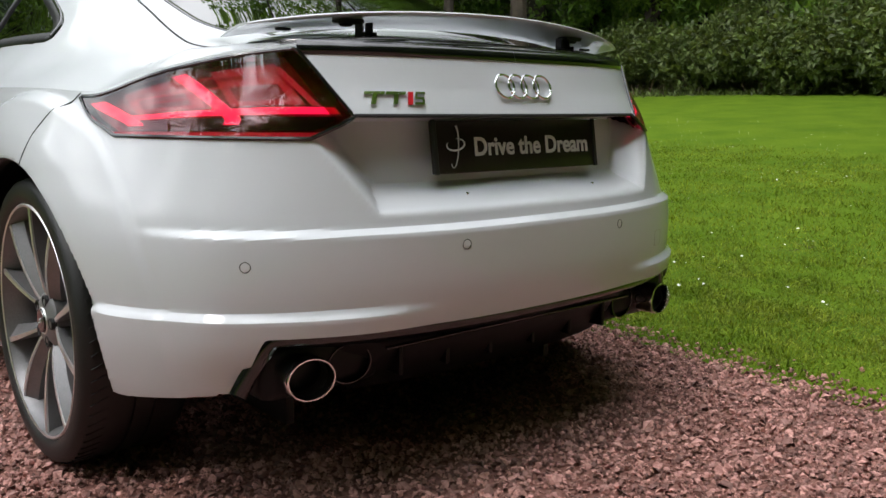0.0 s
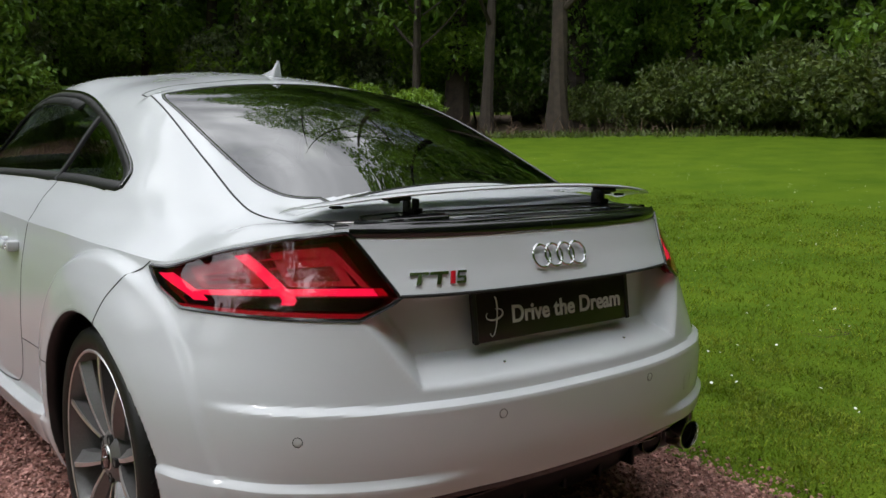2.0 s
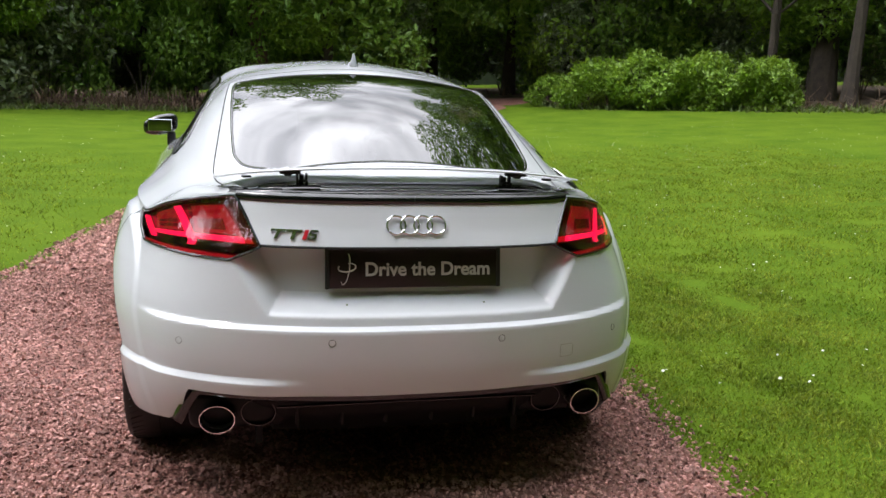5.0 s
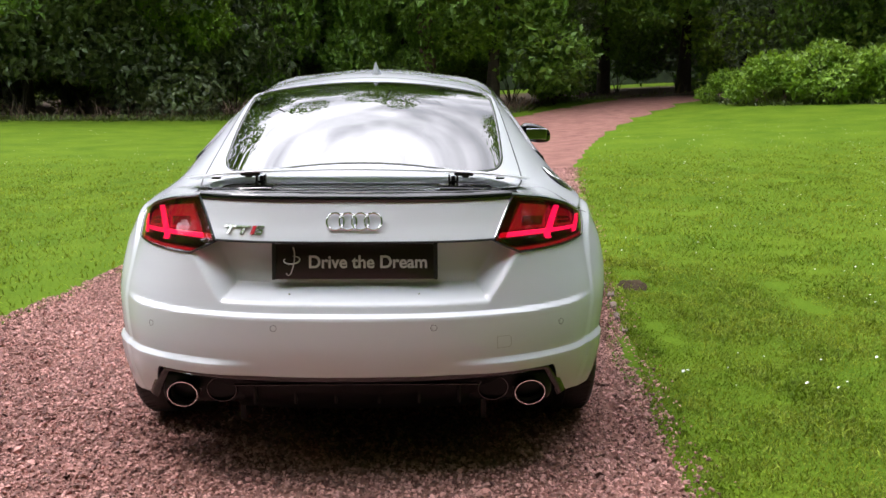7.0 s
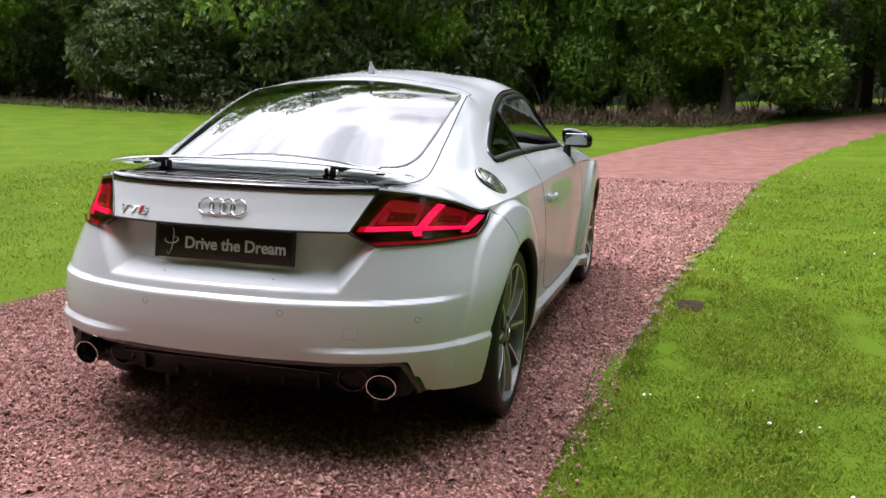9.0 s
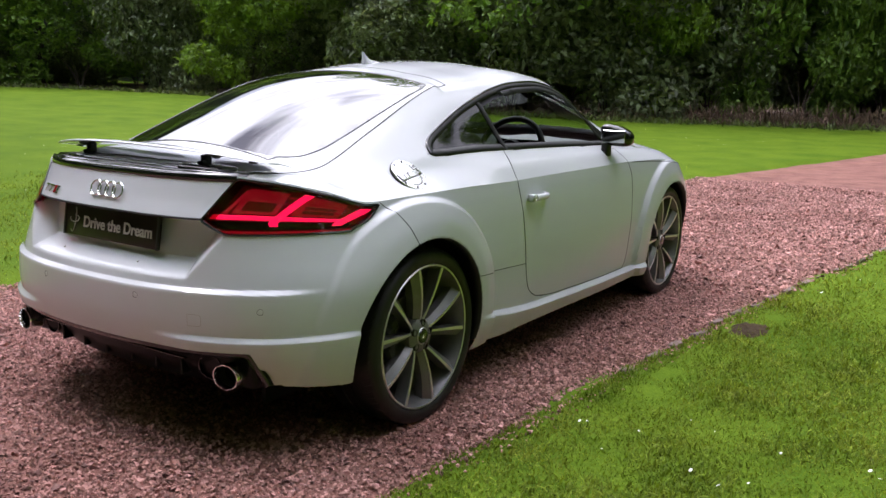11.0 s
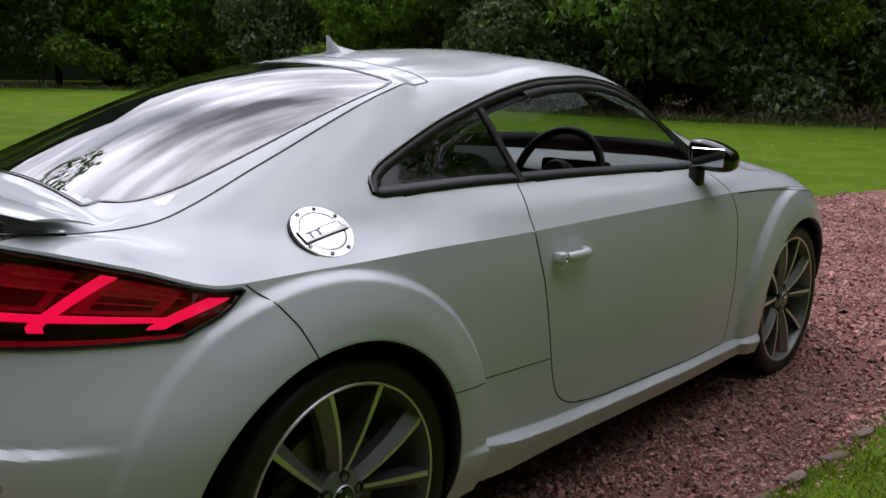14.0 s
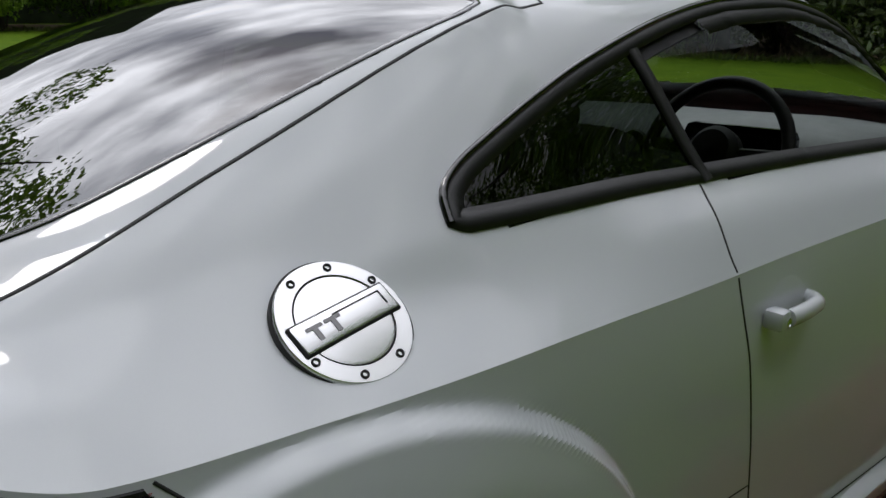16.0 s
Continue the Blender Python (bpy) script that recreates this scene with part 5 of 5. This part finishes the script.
# gravel chips
rng = np.random.default_rng(4)
chip_v = np.array([(1, 0.1, -0.1), (-0.9, 0.15, 0.0), (0.1, 0.8, -0.1), (0, -0.85, -0.05), (0.30, 0.1, 0.62), (-0.35, -0.1, 0.55)])
chip_f = np.array([(0, 2, 4), (2, 1, 5), (2, 5, 4), (1, 3, 5), (3, 0, 4), (3, 4, 5)])
for lo, hi, count, size in ((-2.6, 3.4, 170000, 0.0074), (3.4, 10.0, 46000, 0.0115)):
    y = rng.uniform(lo, hi, count)
    a, b = edge_l(y) - 0.02, edge_r(y) + 0.012
    x = a + (b - a) * rng.uniform(0, 1, count)
    stray = rng.uniform(0, 1, count) < 0.006
    x = np.where(stray, b + np.abs(rng.normal(0, 0.05, count)), x)
    z = rise(x, y) + 0.004 + rng.uniform(0, 0.010, count) + np.where(stray, 0.012, 0)
    joined("gravel", np.stack([x, y, z], 1), chip_v, chip_f, turns(rng, count, 0.6), size * rng.lognormal(0, 0.35, count)[:, None] * rng.uniform(0.6, 1.3, (count, 3)), STONE,
           "loose reddish granite chippings covering the drive", "gravel")

# grass blades
blade_v = np.array([(-0.0036, 0, 0), (0.0036, 0, 0), (0.0032, 0.009, 0.020), (-0.0032, 0.009, 0.020), (0.0, 0.030, 0.032)])
blade_f = np.array([(0, 1, 2), (0, 2, 3), (3, 2, 4)])
for x0, x1, y0, y1, count, size in ((1.05, 3.5, -1.2, 4.2, 250000, 0.55), (1.15, 9.5, -0.5, 13.0, 200000, 0.95), (-7.5, -1.3, 0.0, 12.0, 90000, 0.95)):
    x, y = rng.uniform(x0, x1, count), rng.uniform(y0, y1, count)
    clump = np.array([noise.noise((p * 3.1, q * 3.1, 7)) for p, q in zip(x, y)])
    keep = ((x > edge_r(y) + 0.02 + 0.03 * clump) | (x < edge_l(y) - 0.02 + 0.03 * clump)) & (clump > -0.55)
    keep &= rng.uniform(0, 1, count) < np.clip((y1 - y) / (0.35 * (y1 - y0)), 0, 1) * np.clip(np.minimum(x1 - x, x - x0 + (9 if x0 > 0 else 0)) / 1.5, 0, 1)
    keep &= np.hypot((x - 1.55) / 0.17, (y - 2.74) / 0.22) > 1 - 0.8 * rng.uniform(0, 1, count) ** 2
    x, y, clump = x[keep], y[keep], clump[keep]
    z = turf(x, y) - 0.003
    n = len(x)
    joined("grass", np.stack([x, y, z], 1), blade_v, blade_f, turns(rng, n, 0.45), size * (0.8 + 0.5 * clump) * rng.uniform(0.6, 1.3, n), BLADE, "short mown green grass blades", "grass")

# daisies and fallen petals
rngd = np.random.default_rng(9)
n = 3600
x, y = rngd.uniform(1.3, 13, n), rngd.uniform(-1, 18, n)
x[2600:], y[2600:] = rngd.uniform(-12, -1.8, 1000), rngd.uniform(0, 20, 1000)
keep = ((x > edge_r(y) + 0.1) | (x < edge_l(y) - 0.1)) & (np.array([noise.noise((p * 0.8, q * 0.8, 3)) for p, q in zip(x, y)]) > -0.05)
x, y = x[keep], y[keep]
hexa_v = np.array([(math.cos(a), math.sin(a), 0.15 * (i % 2)) for i, a in enumerate(np.linspace(0, 2 * math.pi, 6, endpoint=False))] + [(0, 0, 0.3)])
hexa_f = np.array([(i, (i + 1) % 6, 6) for i in range(6)])
joined("daisies", np.stack([x, y, turf(x, y) + 0.022], 1), hexa_v, hexa_f, turns(rngd, len(x), 0.3), rngd.uniform(0.0035, 0.0085, len(x)), DAISY, "small white daisies scattered over the lawn", "daisies")

# edging stones half sunk along the drive's east side
for i in range(16):
    y = 1.75 + i * 0.26 + random.uniform(-0.03, 0.03)
    x = float(edge_r(y)) + 0.02 + random.uniform(-0.015, 0.015)
    bm = bmesh.new()
    box(bm, 0, 0, 0, random.uniform(0.025, 0.045), random.uniform(0.08, 0.17), 0.05, 0.008, seg=2)
    for v in bm.verts:
        v.co += Vector((random.uniform(-1, 1), random.uniform(-1, 1), random.uniform(-1, 1))) * 0.004
    ob = part("edging_stone", bm, KERB, None)
    ob.matrix_basis = pose(x, y, 0.004 + float(rise(x, y)), random.uniform(-4, 4), random.uniform(-6, 6), -9 + random.uniform(-5, 5))
    tagged(ob, "weathered pinkish edging stone sunk in the turf", "edging stone", "edging stones along the drive")
# bare earth patch beside the edging, a hollow's shade put into its colour
verts, faces, hollow_n = [(1.55, 2.74, 0.034)], [], 36
for r in (0.35, 0.7, 1.0):
    for i in range(hollow_n):
        a = 2 * math.pi * i / hollow_n
        k = r * (1 + 0.3 * noise.noise((math.cos(a) * 2, math.sin(a) * 2, 1)))
        verts.append((1.55 + 0.10 * k * math.cos(a), 2.74 + 0.15 * k * math.sin(a), 0.040 - (0.022 if r == 1.0 else 0) + 0.008 * noise.noise((a * 3, r * 9, 2))))
for i in range(hollow_n):
    j = (i + 1) % hollow_n
    faces.append((0, 1 + i, 1 + j))
    for c in (0, 1):
        faces.append((1 + c * hollow_n + i, 1 + (c + 1) * hollow_n + i, 1 + (c + 1) * hollow_n + j, 1 + c * hollow_n + j))
tagged(link("earth_patch", verts, faces, EARTH), "bare brown earth patch, coloured dark as a shaded hollow, beside the drive's edging", "earth patch", kind="structure")
for x, y, r in ((3.30, 1.15, 0.12),):
    verts, faces = [(x, y, 0.026)], []
    for i in range(20):
        a = 2 * math.pi * i / 20
        k = r * (1 + 0.4 * noise.noise((math.cos(a) * 2, math.sin(a) * 2, x)))
        verts.append((x + k * math.cos(a) * 1.3, y + k * math.sin(a), 0.024 + float(rise(x, y))))
        faces.append((0, 1 + i, 1 + (i + 1) % 20))
    tagged(link("earth_patch", verts, faces, EARTH), "bare brown earth patch in the lawn", "earth patch", kind="structure")

# ---- woods ----
BARK = material("bark", (0.060, 0.044, 0.032), rough=0.9, second=(0.022, 0.018, 0.014), scale=4, fine=40, bump=0.9, bump_scale=25, random_object=0.3)
BARK_PALE = material("pale_reddish_bark", (0.17, 0.105, 0.07), rough=0.9, second=(0.08, 0.05, 0.035), scale=3, fine=30, bump=0.8, bump_scale=20)
LEAF = material("broad_leaves", (0.10, 0.195, 0.026), rough=0.5, second=(0.155, 0.27, 0.04), scale=0.6, fine=4, island=0.45, random_object=0.0, through_light=0.35)
LEAF_LIGHT = material("spring_leaves", (0.15, 0.27, 0.025), rough=0.5, second=(0.19, 0.30, 0.04), scale=0.6, fine=4, island=0.4, through_light=0.35)
LEAF_GREY = material("rhododendron_leaves", (0.115, 0.165, 0.07), rough=0.35, second=(0.19, 0.235, 0.14), scale=0.8, fine=5, island=0.55, through_light=0.35)
LEAF_SCRUB = material("bramble_leaves", (0.085, 0.135, 0.03), rough=0.55, second=(0.12, 0.15, 0.045), scale=0.9, fine=6, island=0.45, through_light=0.35)
# near-black greens stand in for the shade inside the far wood
FAR = material("painted_wood_shade", (0.016, 0.024, 0.010), rough=0.95, second=(0.035, 0.055, 0.018), scale=0.5, fine=3)
leaf_v = np.array([(0, 0, 0), (0.30, 0.42, 0.10), (0, 1.0, -0.12), (-0.30, 0.42, 0.10)])
leaf_f = np.array([(0, 1, 2), (0, 2, 3)])


def leaf_cloud(name, seed, blobs, count, size, mat, shell=0.75):
    """Leaves thick on the outside of several overlapping clumps."""
    g = np.random.default_rng(seed)
    w = np.array([b[3] ** 2 for b in blobs])
    pick = g.choice(len(blobs), count, p=w / w.sum())
    c = np.array([b[:3] for b in blobs])[pick]
    r = np.array([b[3] for b in blobs])[pick]
    flat = np.array([b[4] if len(b) > 4 else 0.8 for b in blobs])[pick]
    d = g.normal(0, 1, (count, 3))
    d /= np.linalg.norm(d, axis=1)[:, None]
    rr = r * (shell + (1 - shell) * g.uniform(0, 1, count) ** 0.5) * (1 + 0.22 * np.sin(d[:, 0] * 7 + pick) * np.sin(d[:, 2] * 6 + d[:, 1] * 5))
    p = c + d * rr[:, None] * np.stack([np.ones(count), np.ones(count), flat], 1)
    p[:, 2] = np.maximum(p[:, 2], 0.02)
    return joined(name, p, leaf_v, leaf_f, turns(g, count, 0.75), size * g.uniform(0.6, 1.4, count), mat, "", "")


def trunk_mesh(bm, h, r, lean, seed, limbs=6):
    g = random.Random(seed)
    pts = [Vector((lean * t * t * h + 0.12 * math.sin(3 * t + seed), 0.10 * math.sin(2.3 * t + 2 * seed), t * h - 0.15)) for t in np.linspace(0, 1, 10)]
    tube(bm, pts, lambda t: r * (1.35 - 0.5 * min(t * 8, 1) if t < 0.125 else 0.95 - 0.72 * t), 10)
    for k in range(limbs):
        t = 0.35 + 0.55 * k / limbs
        p0 = pts[int(t * 9)]
        a = g.uniform(0, 2 * math.pi)
        ln = h * g.uniform(0.2, 0.34)
        q = [p0 + Vector((math.cos(a) * ln * s, math.sin(a) * ln * s, ln * (0.7 * s + 0.25 * s * s))) for s in np.linspace(0, 1, 5)]
        tube(bm, q, lambda s, rr=r * (0.5 - 0.3 * t): rr * (1 - 0.8 * s), 6)


def make_tree(seed, h, r, crown_r, base, count, mat, bark, leaf=0.16, lean=0.0, label=""):
    g = random.Random(seed)
    tree = tagged(new("tree"), label or "tall broadleaf tree in fresh spring leaf", "tree", "trees round the lawn")
    bm = bmesh.new()
    trunk_mesh(bm, h, r, lean, seed)
    part("trunk", bm, bark, tree)
    blobs = []
    for k in range(24):
        a, z = g.uniform(0, 2 * math.pi), g.uniform(base, h * 1.0)
        rad = crown_r * g.uniform(0.25, 0.95) * (1 - 0.35 * abs(z - (base + h) / 2) / max(h - base, 1))
        blobs.append((lean * h * 0.6 + rad * math.cos(a), rad * math.sin(a), z, crown_r * g.uniform(0.26, 0.48), 0.7))
    crown = leaf_cloud("crown", seed, blobs, count, leaf, mat, 0.55)
    crown.parent = tree
    return tree


def make_bush(seed, blobs, count, size, mat, label, category):
    bush = tagged(new("bush"), label, category, category + "s round the lawn")
    bm = bmesh.new()
    for k in range(4):
        a = k * 1.7 + seed
        tube(bm, [(0, 0, -0.1), (0.2 * math.cos(a), 0.2 * math.sin(a), 0.5), (0.6 * math.cos(a), 0.6 * math.sin(a), 1.1)], lambda t: 0.03 * (1 - 0.7 * t), 5)
    part("stem", bm, BARK, bush)
    crown = leaf_cloud("foliage", seed, blobs, count, size, mat, 0.72)
    crown.parent = bush
    return bush


def put(kind, x, y, turn, size, sz=None):
    ob = copy_thing(kind, Matrix.Translation((x, y, float(rise(x, y)))) @ Matrix.Rotation(turn, 4, "Z") @ Matrix.Diagonal((size, size, sz or size, 1)))
    return ob


# a far ring wall closes the view, the wood's shade put into its colour
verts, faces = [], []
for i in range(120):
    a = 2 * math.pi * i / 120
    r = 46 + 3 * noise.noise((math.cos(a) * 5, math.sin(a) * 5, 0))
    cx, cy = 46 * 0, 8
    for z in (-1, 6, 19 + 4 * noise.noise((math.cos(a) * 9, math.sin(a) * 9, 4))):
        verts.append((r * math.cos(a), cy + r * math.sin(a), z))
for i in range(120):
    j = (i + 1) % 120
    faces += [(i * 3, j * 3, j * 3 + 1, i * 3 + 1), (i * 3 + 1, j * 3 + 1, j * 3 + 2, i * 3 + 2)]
tagged(link("backdrop", verts, faces, FAR), "plain wall coloured near-black green for the woodland's shade, far behind the lawn", "woods", kind="structure")

trees = [make_tree(1, 17, 0.26, 4.6, 2.2, 16000, LEAF, BARK, 0.26), make_tree(2, 20, 0.30, 5.4, 3.0, 17000, LEAF, BARK, 0.27, 0.04),
         make_tree(3, 11, 0.15, 3.6, 1.2, 12000, LEAF_LIGHT, BARK, 0.20, -0.04, "slender tree with bright spring leaves")]


def clump(seed, n, wide, high, rad):
    """Places and sizes of a shrub's overlapping leaf clumps."""
    g = random.Random(seed)
    out = []
    for _ in range(n):
        z = high * g.random() ** 0.8
        w = wide * (1 - 0.45 * (z / high) ** 2)
        out.append((g.uniform(-w, w), g.uniform(-0.6, 0.6), z + 0.25, rad * g.uniform(0.55, 1.15), g.uniform(0.6, 0.9)))
    return out


RHODO, SHRUB = "dense grey-green rhododendron bush down to the grass", "dense dark green shrub at the lawn's edge"
bush_kinds = [
    make_bush(11, clump(1, 14, 1.9, 4.2, 1.15), 11000, 0.20, LEAF_GREY, RHODO, "rhododendron"),
    make_bush(12, clump(2, 13, 1.8, 4.6, 1.05), 10000, 0.18, LEAF, SHRUB, "shrub"),
    make_bush(13, clump(3, 13, 2.2, 0.9, 0.62), 11000, 0.13, LEAF_LIGHT, "low bright green mound of undergrowth", "low bush"),
    make_bush(14, clump(4, 12, 2.6, 1.5, 0.95), 11000, 0.14, LEAF_SCRUB, "bramble scrub covering a grassy bank", "bramble"),
    make_bush(15, clump(5, 12, 1.7, 5.0, 1.10), 10000, 0.19, LEAF_LIGHT, "loose light green bush in fresh leaf", "light bush"),
    make_bush(16, clump(6, 14, 2.0, 4.8, 1.25), 11000, 0.22, LEAF_GREY, RHODO, "rhododendron"),
]
rw = random.Random(21)


def ring_at(deg, dist):
    """A place in the given direction from the car (0 north, 90 east)."""
    a = radians(deg)
    return dist * math.sin(a), 1 + dist * math.cos(a)


# rhododendrons and shrubs along the north-west and north
for deg, dist, k, sz in ((-20, 26, 0, 1.15), (-27, 27, 5, 1.2), (-23, 29, 5, 1.4), (-13, 27, 5, 1.1), (-16, 26, 4, 0.85), (-33, 28, 0, 1.2), (-39, 30, 5, 1.1), (-36, 31, 4, 1.1), (-7, 27, 1, 1.2), (-2, 27.5, 1, 1.0), (3, 28, 4, 0.85),
                         (-46, 33, 4, 1.2), (-52, 36, 0, 1.2), (-57, 38, 1, 1.3), (-62, 39, 4, 1.2), (-67, 40, 5, 1.3), (-72, 41, 1, 1.3), (-78, 41, 4, 1.2), (-84, 41, 0, 1.2), (7, 29.5, 1, 0.95), (10, 31, 5, 0.8),
                         (14, 40, 1, 1.1), (18, 41, 5, 1.1), (22, 37, 1, 1.0), (25, 31, 0, 1.0), (29, 31, 1, 1.1), (34, 31, 5, 1.1), (38, 30, 4, 1.0), (42, 31, 1, 1.1), (47, 31, 5, 1.0), (52, 31, 1, 1.2), (57, 31, 4, 1.1), (62, 30, 1, 1.2), (67, 31, 5, 1.1), (73, 31, 1, 1.2)):
    x, y = ring_at(deg, dist)
    put(bush_kinds[k], x, y, -radians(deg) + rw.uniform(-0.5, 0.5), sz * rw.uniform(0.85, 1.15), sz * rw.uniform(0.8, 1.25))
for deg, dist, sz in ((29, 24.5, 1.15), (33.5, 24.5, 1.1), (24.5, 26.5, 0.8)):
    x, y = ring_at(deg, dist)
    put(bush_kinds[2], x, y, -radians(deg), sz)
for deg, dist, sz in ((53, 27, 0.9), (60, 26, 1.25), (67, 25, 1.35), (74, 24, 1.4), (82, 24, 1.4), (90, 24, 1.4)):
    x, y = ring_at(deg, dist)
    put(bush_kinds[3], x, y, -radians(deg), sz)
# brown woodland floor beyond the lawn's edge, with a fringe of rough grass
LITTER = material("leaf_litter", (0.11, 0.065, 0.04), rough=0.95, second=(0.045, 0.035, 0.02), scale=0.8, fine=9, bump=0.8, bump_scale=20)
verge_at = curve1d((-92, 39), (-60, 37), (-47, 31.5), (-38, 27.2), (-30, 25.2), (-20, 24.2), (-8, 24.6), (4, 25.2), (8, 27.5), (10, 33), (20, 34), (22, 27), (26, 25.2), (36, 24.4), (50, 24.6), (60, 25.0), (92, 24.0))
verts, faces, vn = [], [], 10
dd = np.linspace(-92, 92, 220)
for deg in dd:
    start = float(verge_at(deg)) + 0.5 * noise.noise((deg * 0.4, 0, 0))
    for i in range(vn + 1):
        x, y = ring_at(deg, start + (45.5 - start) * (i / vn) ** 1.3)
        verts.append((x, y, float(rise(x, y)) + (0.05 if i else 0.0)))
for a in range(len(dd) - 1):
    for i in range(vn):
        q = a * (vn + 1) + i
        faces.append((q, q + vn + 1, q + vn + 2, q + 1))
tagged(link("woodland_floor", verts, faces, LITTER), "brown leaf litter under the trees", "woodland floor", kind="structure")
n = 16000
deg = rng.uniform(-92, 92, n)
dist = verge_at(deg) + rng.normal(0.1, 0.45, n)
x, y = dist * np.sin(np.radians(deg)), 1 + dist * np.cos(np.radians(deg))
keep = ~((x > edge_l(y) - 0.3) & (x < edge_r(y) + 0.3) & (y < 34))
x, y = x[keep], y[keep]
joined("rough_grass", np.stack([x, y, rise(x, y)], 1), blade_v, blade_f, turns(rng, len(x), 0.5), rng.uniform(3, 7, len(x)), LEAF_SCRUB, "rough uncut grass and nettles fringing the wood", "rough grass")

# undergrowth behind the first shrubs
for i in range(34):
    deg = -62 + i * 4.3
    if 8 < deg < 21:
        continue
    x, y = ring_at(deg, min(float(verge_at(deg)) + rw.uniform(7, 10), 43))
    put(bush_kinds[rw.choice((1, 3, 5, 0))], x, y, rw.uniform(0, 6.28), rw.uniform(1.0, 1.4))
# dead brown stems at the foot of the shrubs
TWIG = material("dead_twigs", (0.17, 0.11, 0.07), rough=0.9, second=(0.08, 0.055, 0.035), scale=3, island=0.4)
n = 5000
deg = np.where(rng.uniform(0, 1, n) < 0.6, rng.uniform(-14, 8, n), rng.uniform(-45, 75, n))
dist = verge_at(deg) + np.abs(rng.normal(0.6, 0.7, n))
x, y = dist * np.sin(np.radians(deg)), 1 + dist * np.cos(np.radians(deg))
twig_v = blade_v * np.array([0.25, 1.0, 1.0])
keep = ~((x > edge_l(y) - 0.3) & (x < edge_r(y) + 0.3) & (y < 34))
x, y = x[keep], y[keep]
joined("dead_stems", np.stack([x, y, rise(x, y)], 1), twig_v, blade_f, turns(rng, len(x), 0.7), rng.uniform(6, 20, len(x)), TWIG, "tangle of dead brown stems under the shrubs", "dead stems")
# standing trees
for i in range(46):
    deg = -92 + i * 4.2 + rw.uniform(-1.5, 1.5)
    dist = rw.uniform(27, 38) + (9 if deg < -45 else 0) + (3 if abs(deg - 14) < 8 else 0)
    x, y = ring_at(deg, min(dist, 43))
    put(trees[rw.choice((0, 0, 1, 1, 2))], x, y, rw.uniform(0, 6.28), rw.uniform(0.85, 1.2) * (0.6 if deg < -42 else 1.0))
# unseen bushes to the south, added to darken reflections in mirrors and bodywork
for i in range(22):
    deg = 94 + i * 8.2
    x, y = ring_at(deg, rw.uniform(19, 24))
    put(bush_kinds[rw.choice((0, 1, 4, 5))], x, y, rw.uniform(0, 6.28), rw.uniform(1.0, 1.35))
# the tallest trees stand at the wood's north-eastern edge
tall = make_tree(4, 30, 0.42, 6.2, 11.0, 26000, LEAF, BARK, 0.25, 0.0, "very tall tree with a high dark green crown")
tall.matrix_basis = pose(*ring_at(40, 30), 0.8)
for deg, dist, sz in ((31, 33, 1.0), (48, 30, 1.05), (56, 31, 0.95), (64, 30, 1.05)):
    x, y = ring_at(deg, dist)
    put(tall, x, y, rw.uniform(0, 6.28), sz)
# woods close the place to the south
for i, deg in enumerate(range(106, 222, 12)):
    x, y = ring_at(deg, rw.uniform(15, 19))
    put(trees[i % 2], x, y, rw.uniform(0, 6.28), rw.uniform(0.9, 1.1))
# unseen tall trees, added to block southern sky and darken the car's tail
for deg, dist in ((140, 18), (158, 16), (176, 17), (194, 16), (212, 18)):
    x, y = ring_at(deg, dist)
    put(tall, x, y, rw.uniform(0, 6.28), rw.uniform(0.85, 1.0))
# more trees behind, round the far side of the place
for x, y, k, sz in ((-4.5, -15, 1, 1.0), (5.0, -13, 0, 1.0), (12, -9, 1, 1.0), (-21, -9, 0, 1.1), (-10, -14, 1, 1.1), (0, -19, 0, 1.1), (15, 1, 2, 1.0), (20, -6, 1, 1.1), (-20, -2, 1, 1.1), (-17, -14, 0, 1.2), (8, -22, 1, 1.2)):
    put(trees[k], x, y, rw.uniform(0, 6.28), sz)
# one pale bare trunk before the north shrubs, one forked trunk by the bushes
for deg, dist, h, r, lean in ((1.0, 27.6, 13, 0.36, -0.09), (36.6, 26.5, 9, 0.14, 0.05), (37.3, 26.8, 9, 0.11, -0.06), (42, 26, 11, 0.22, 0.03), (46.8, 25.8, 12, 0.34, -0.02)):
    x, y = ring_at(deg, dist)
    tree = tagged(new("tree"), "bare brown trunk standing before the shrubs", "tree", "trees round the lawn")
    bm = bmesh.new()
    trunk_mesh(bm, h, r, lean, int(deg * 3), 4)
    part("trunk", bm, BARK_PALE if deg < 10 else BARK, tree)
    crown = leaf_cloud("crown", int(deg), [(0.3, 0, h, 2.6, 0.6), (-1, 0.6, h * 0.85, 1.8, 0.6), (1.4, -0.4, h * 0.9, 1.9, 0.6)], 4500, 0.2, LEAF, 0.5)
    crown.parent = tree
    tree.matrix_basis = pose(x, y, float(rise(x, y)))
for kind in trees:
    kind.matrix_basis = pose(*ring_at(12 + 90 * trees.index(kind), 41), 0.5)
for kind in bush_kinds:
    kind.matrix_basis = pose(*ring_at(110 + 9 * bush_kinds.index(kind), 30), 0.8)
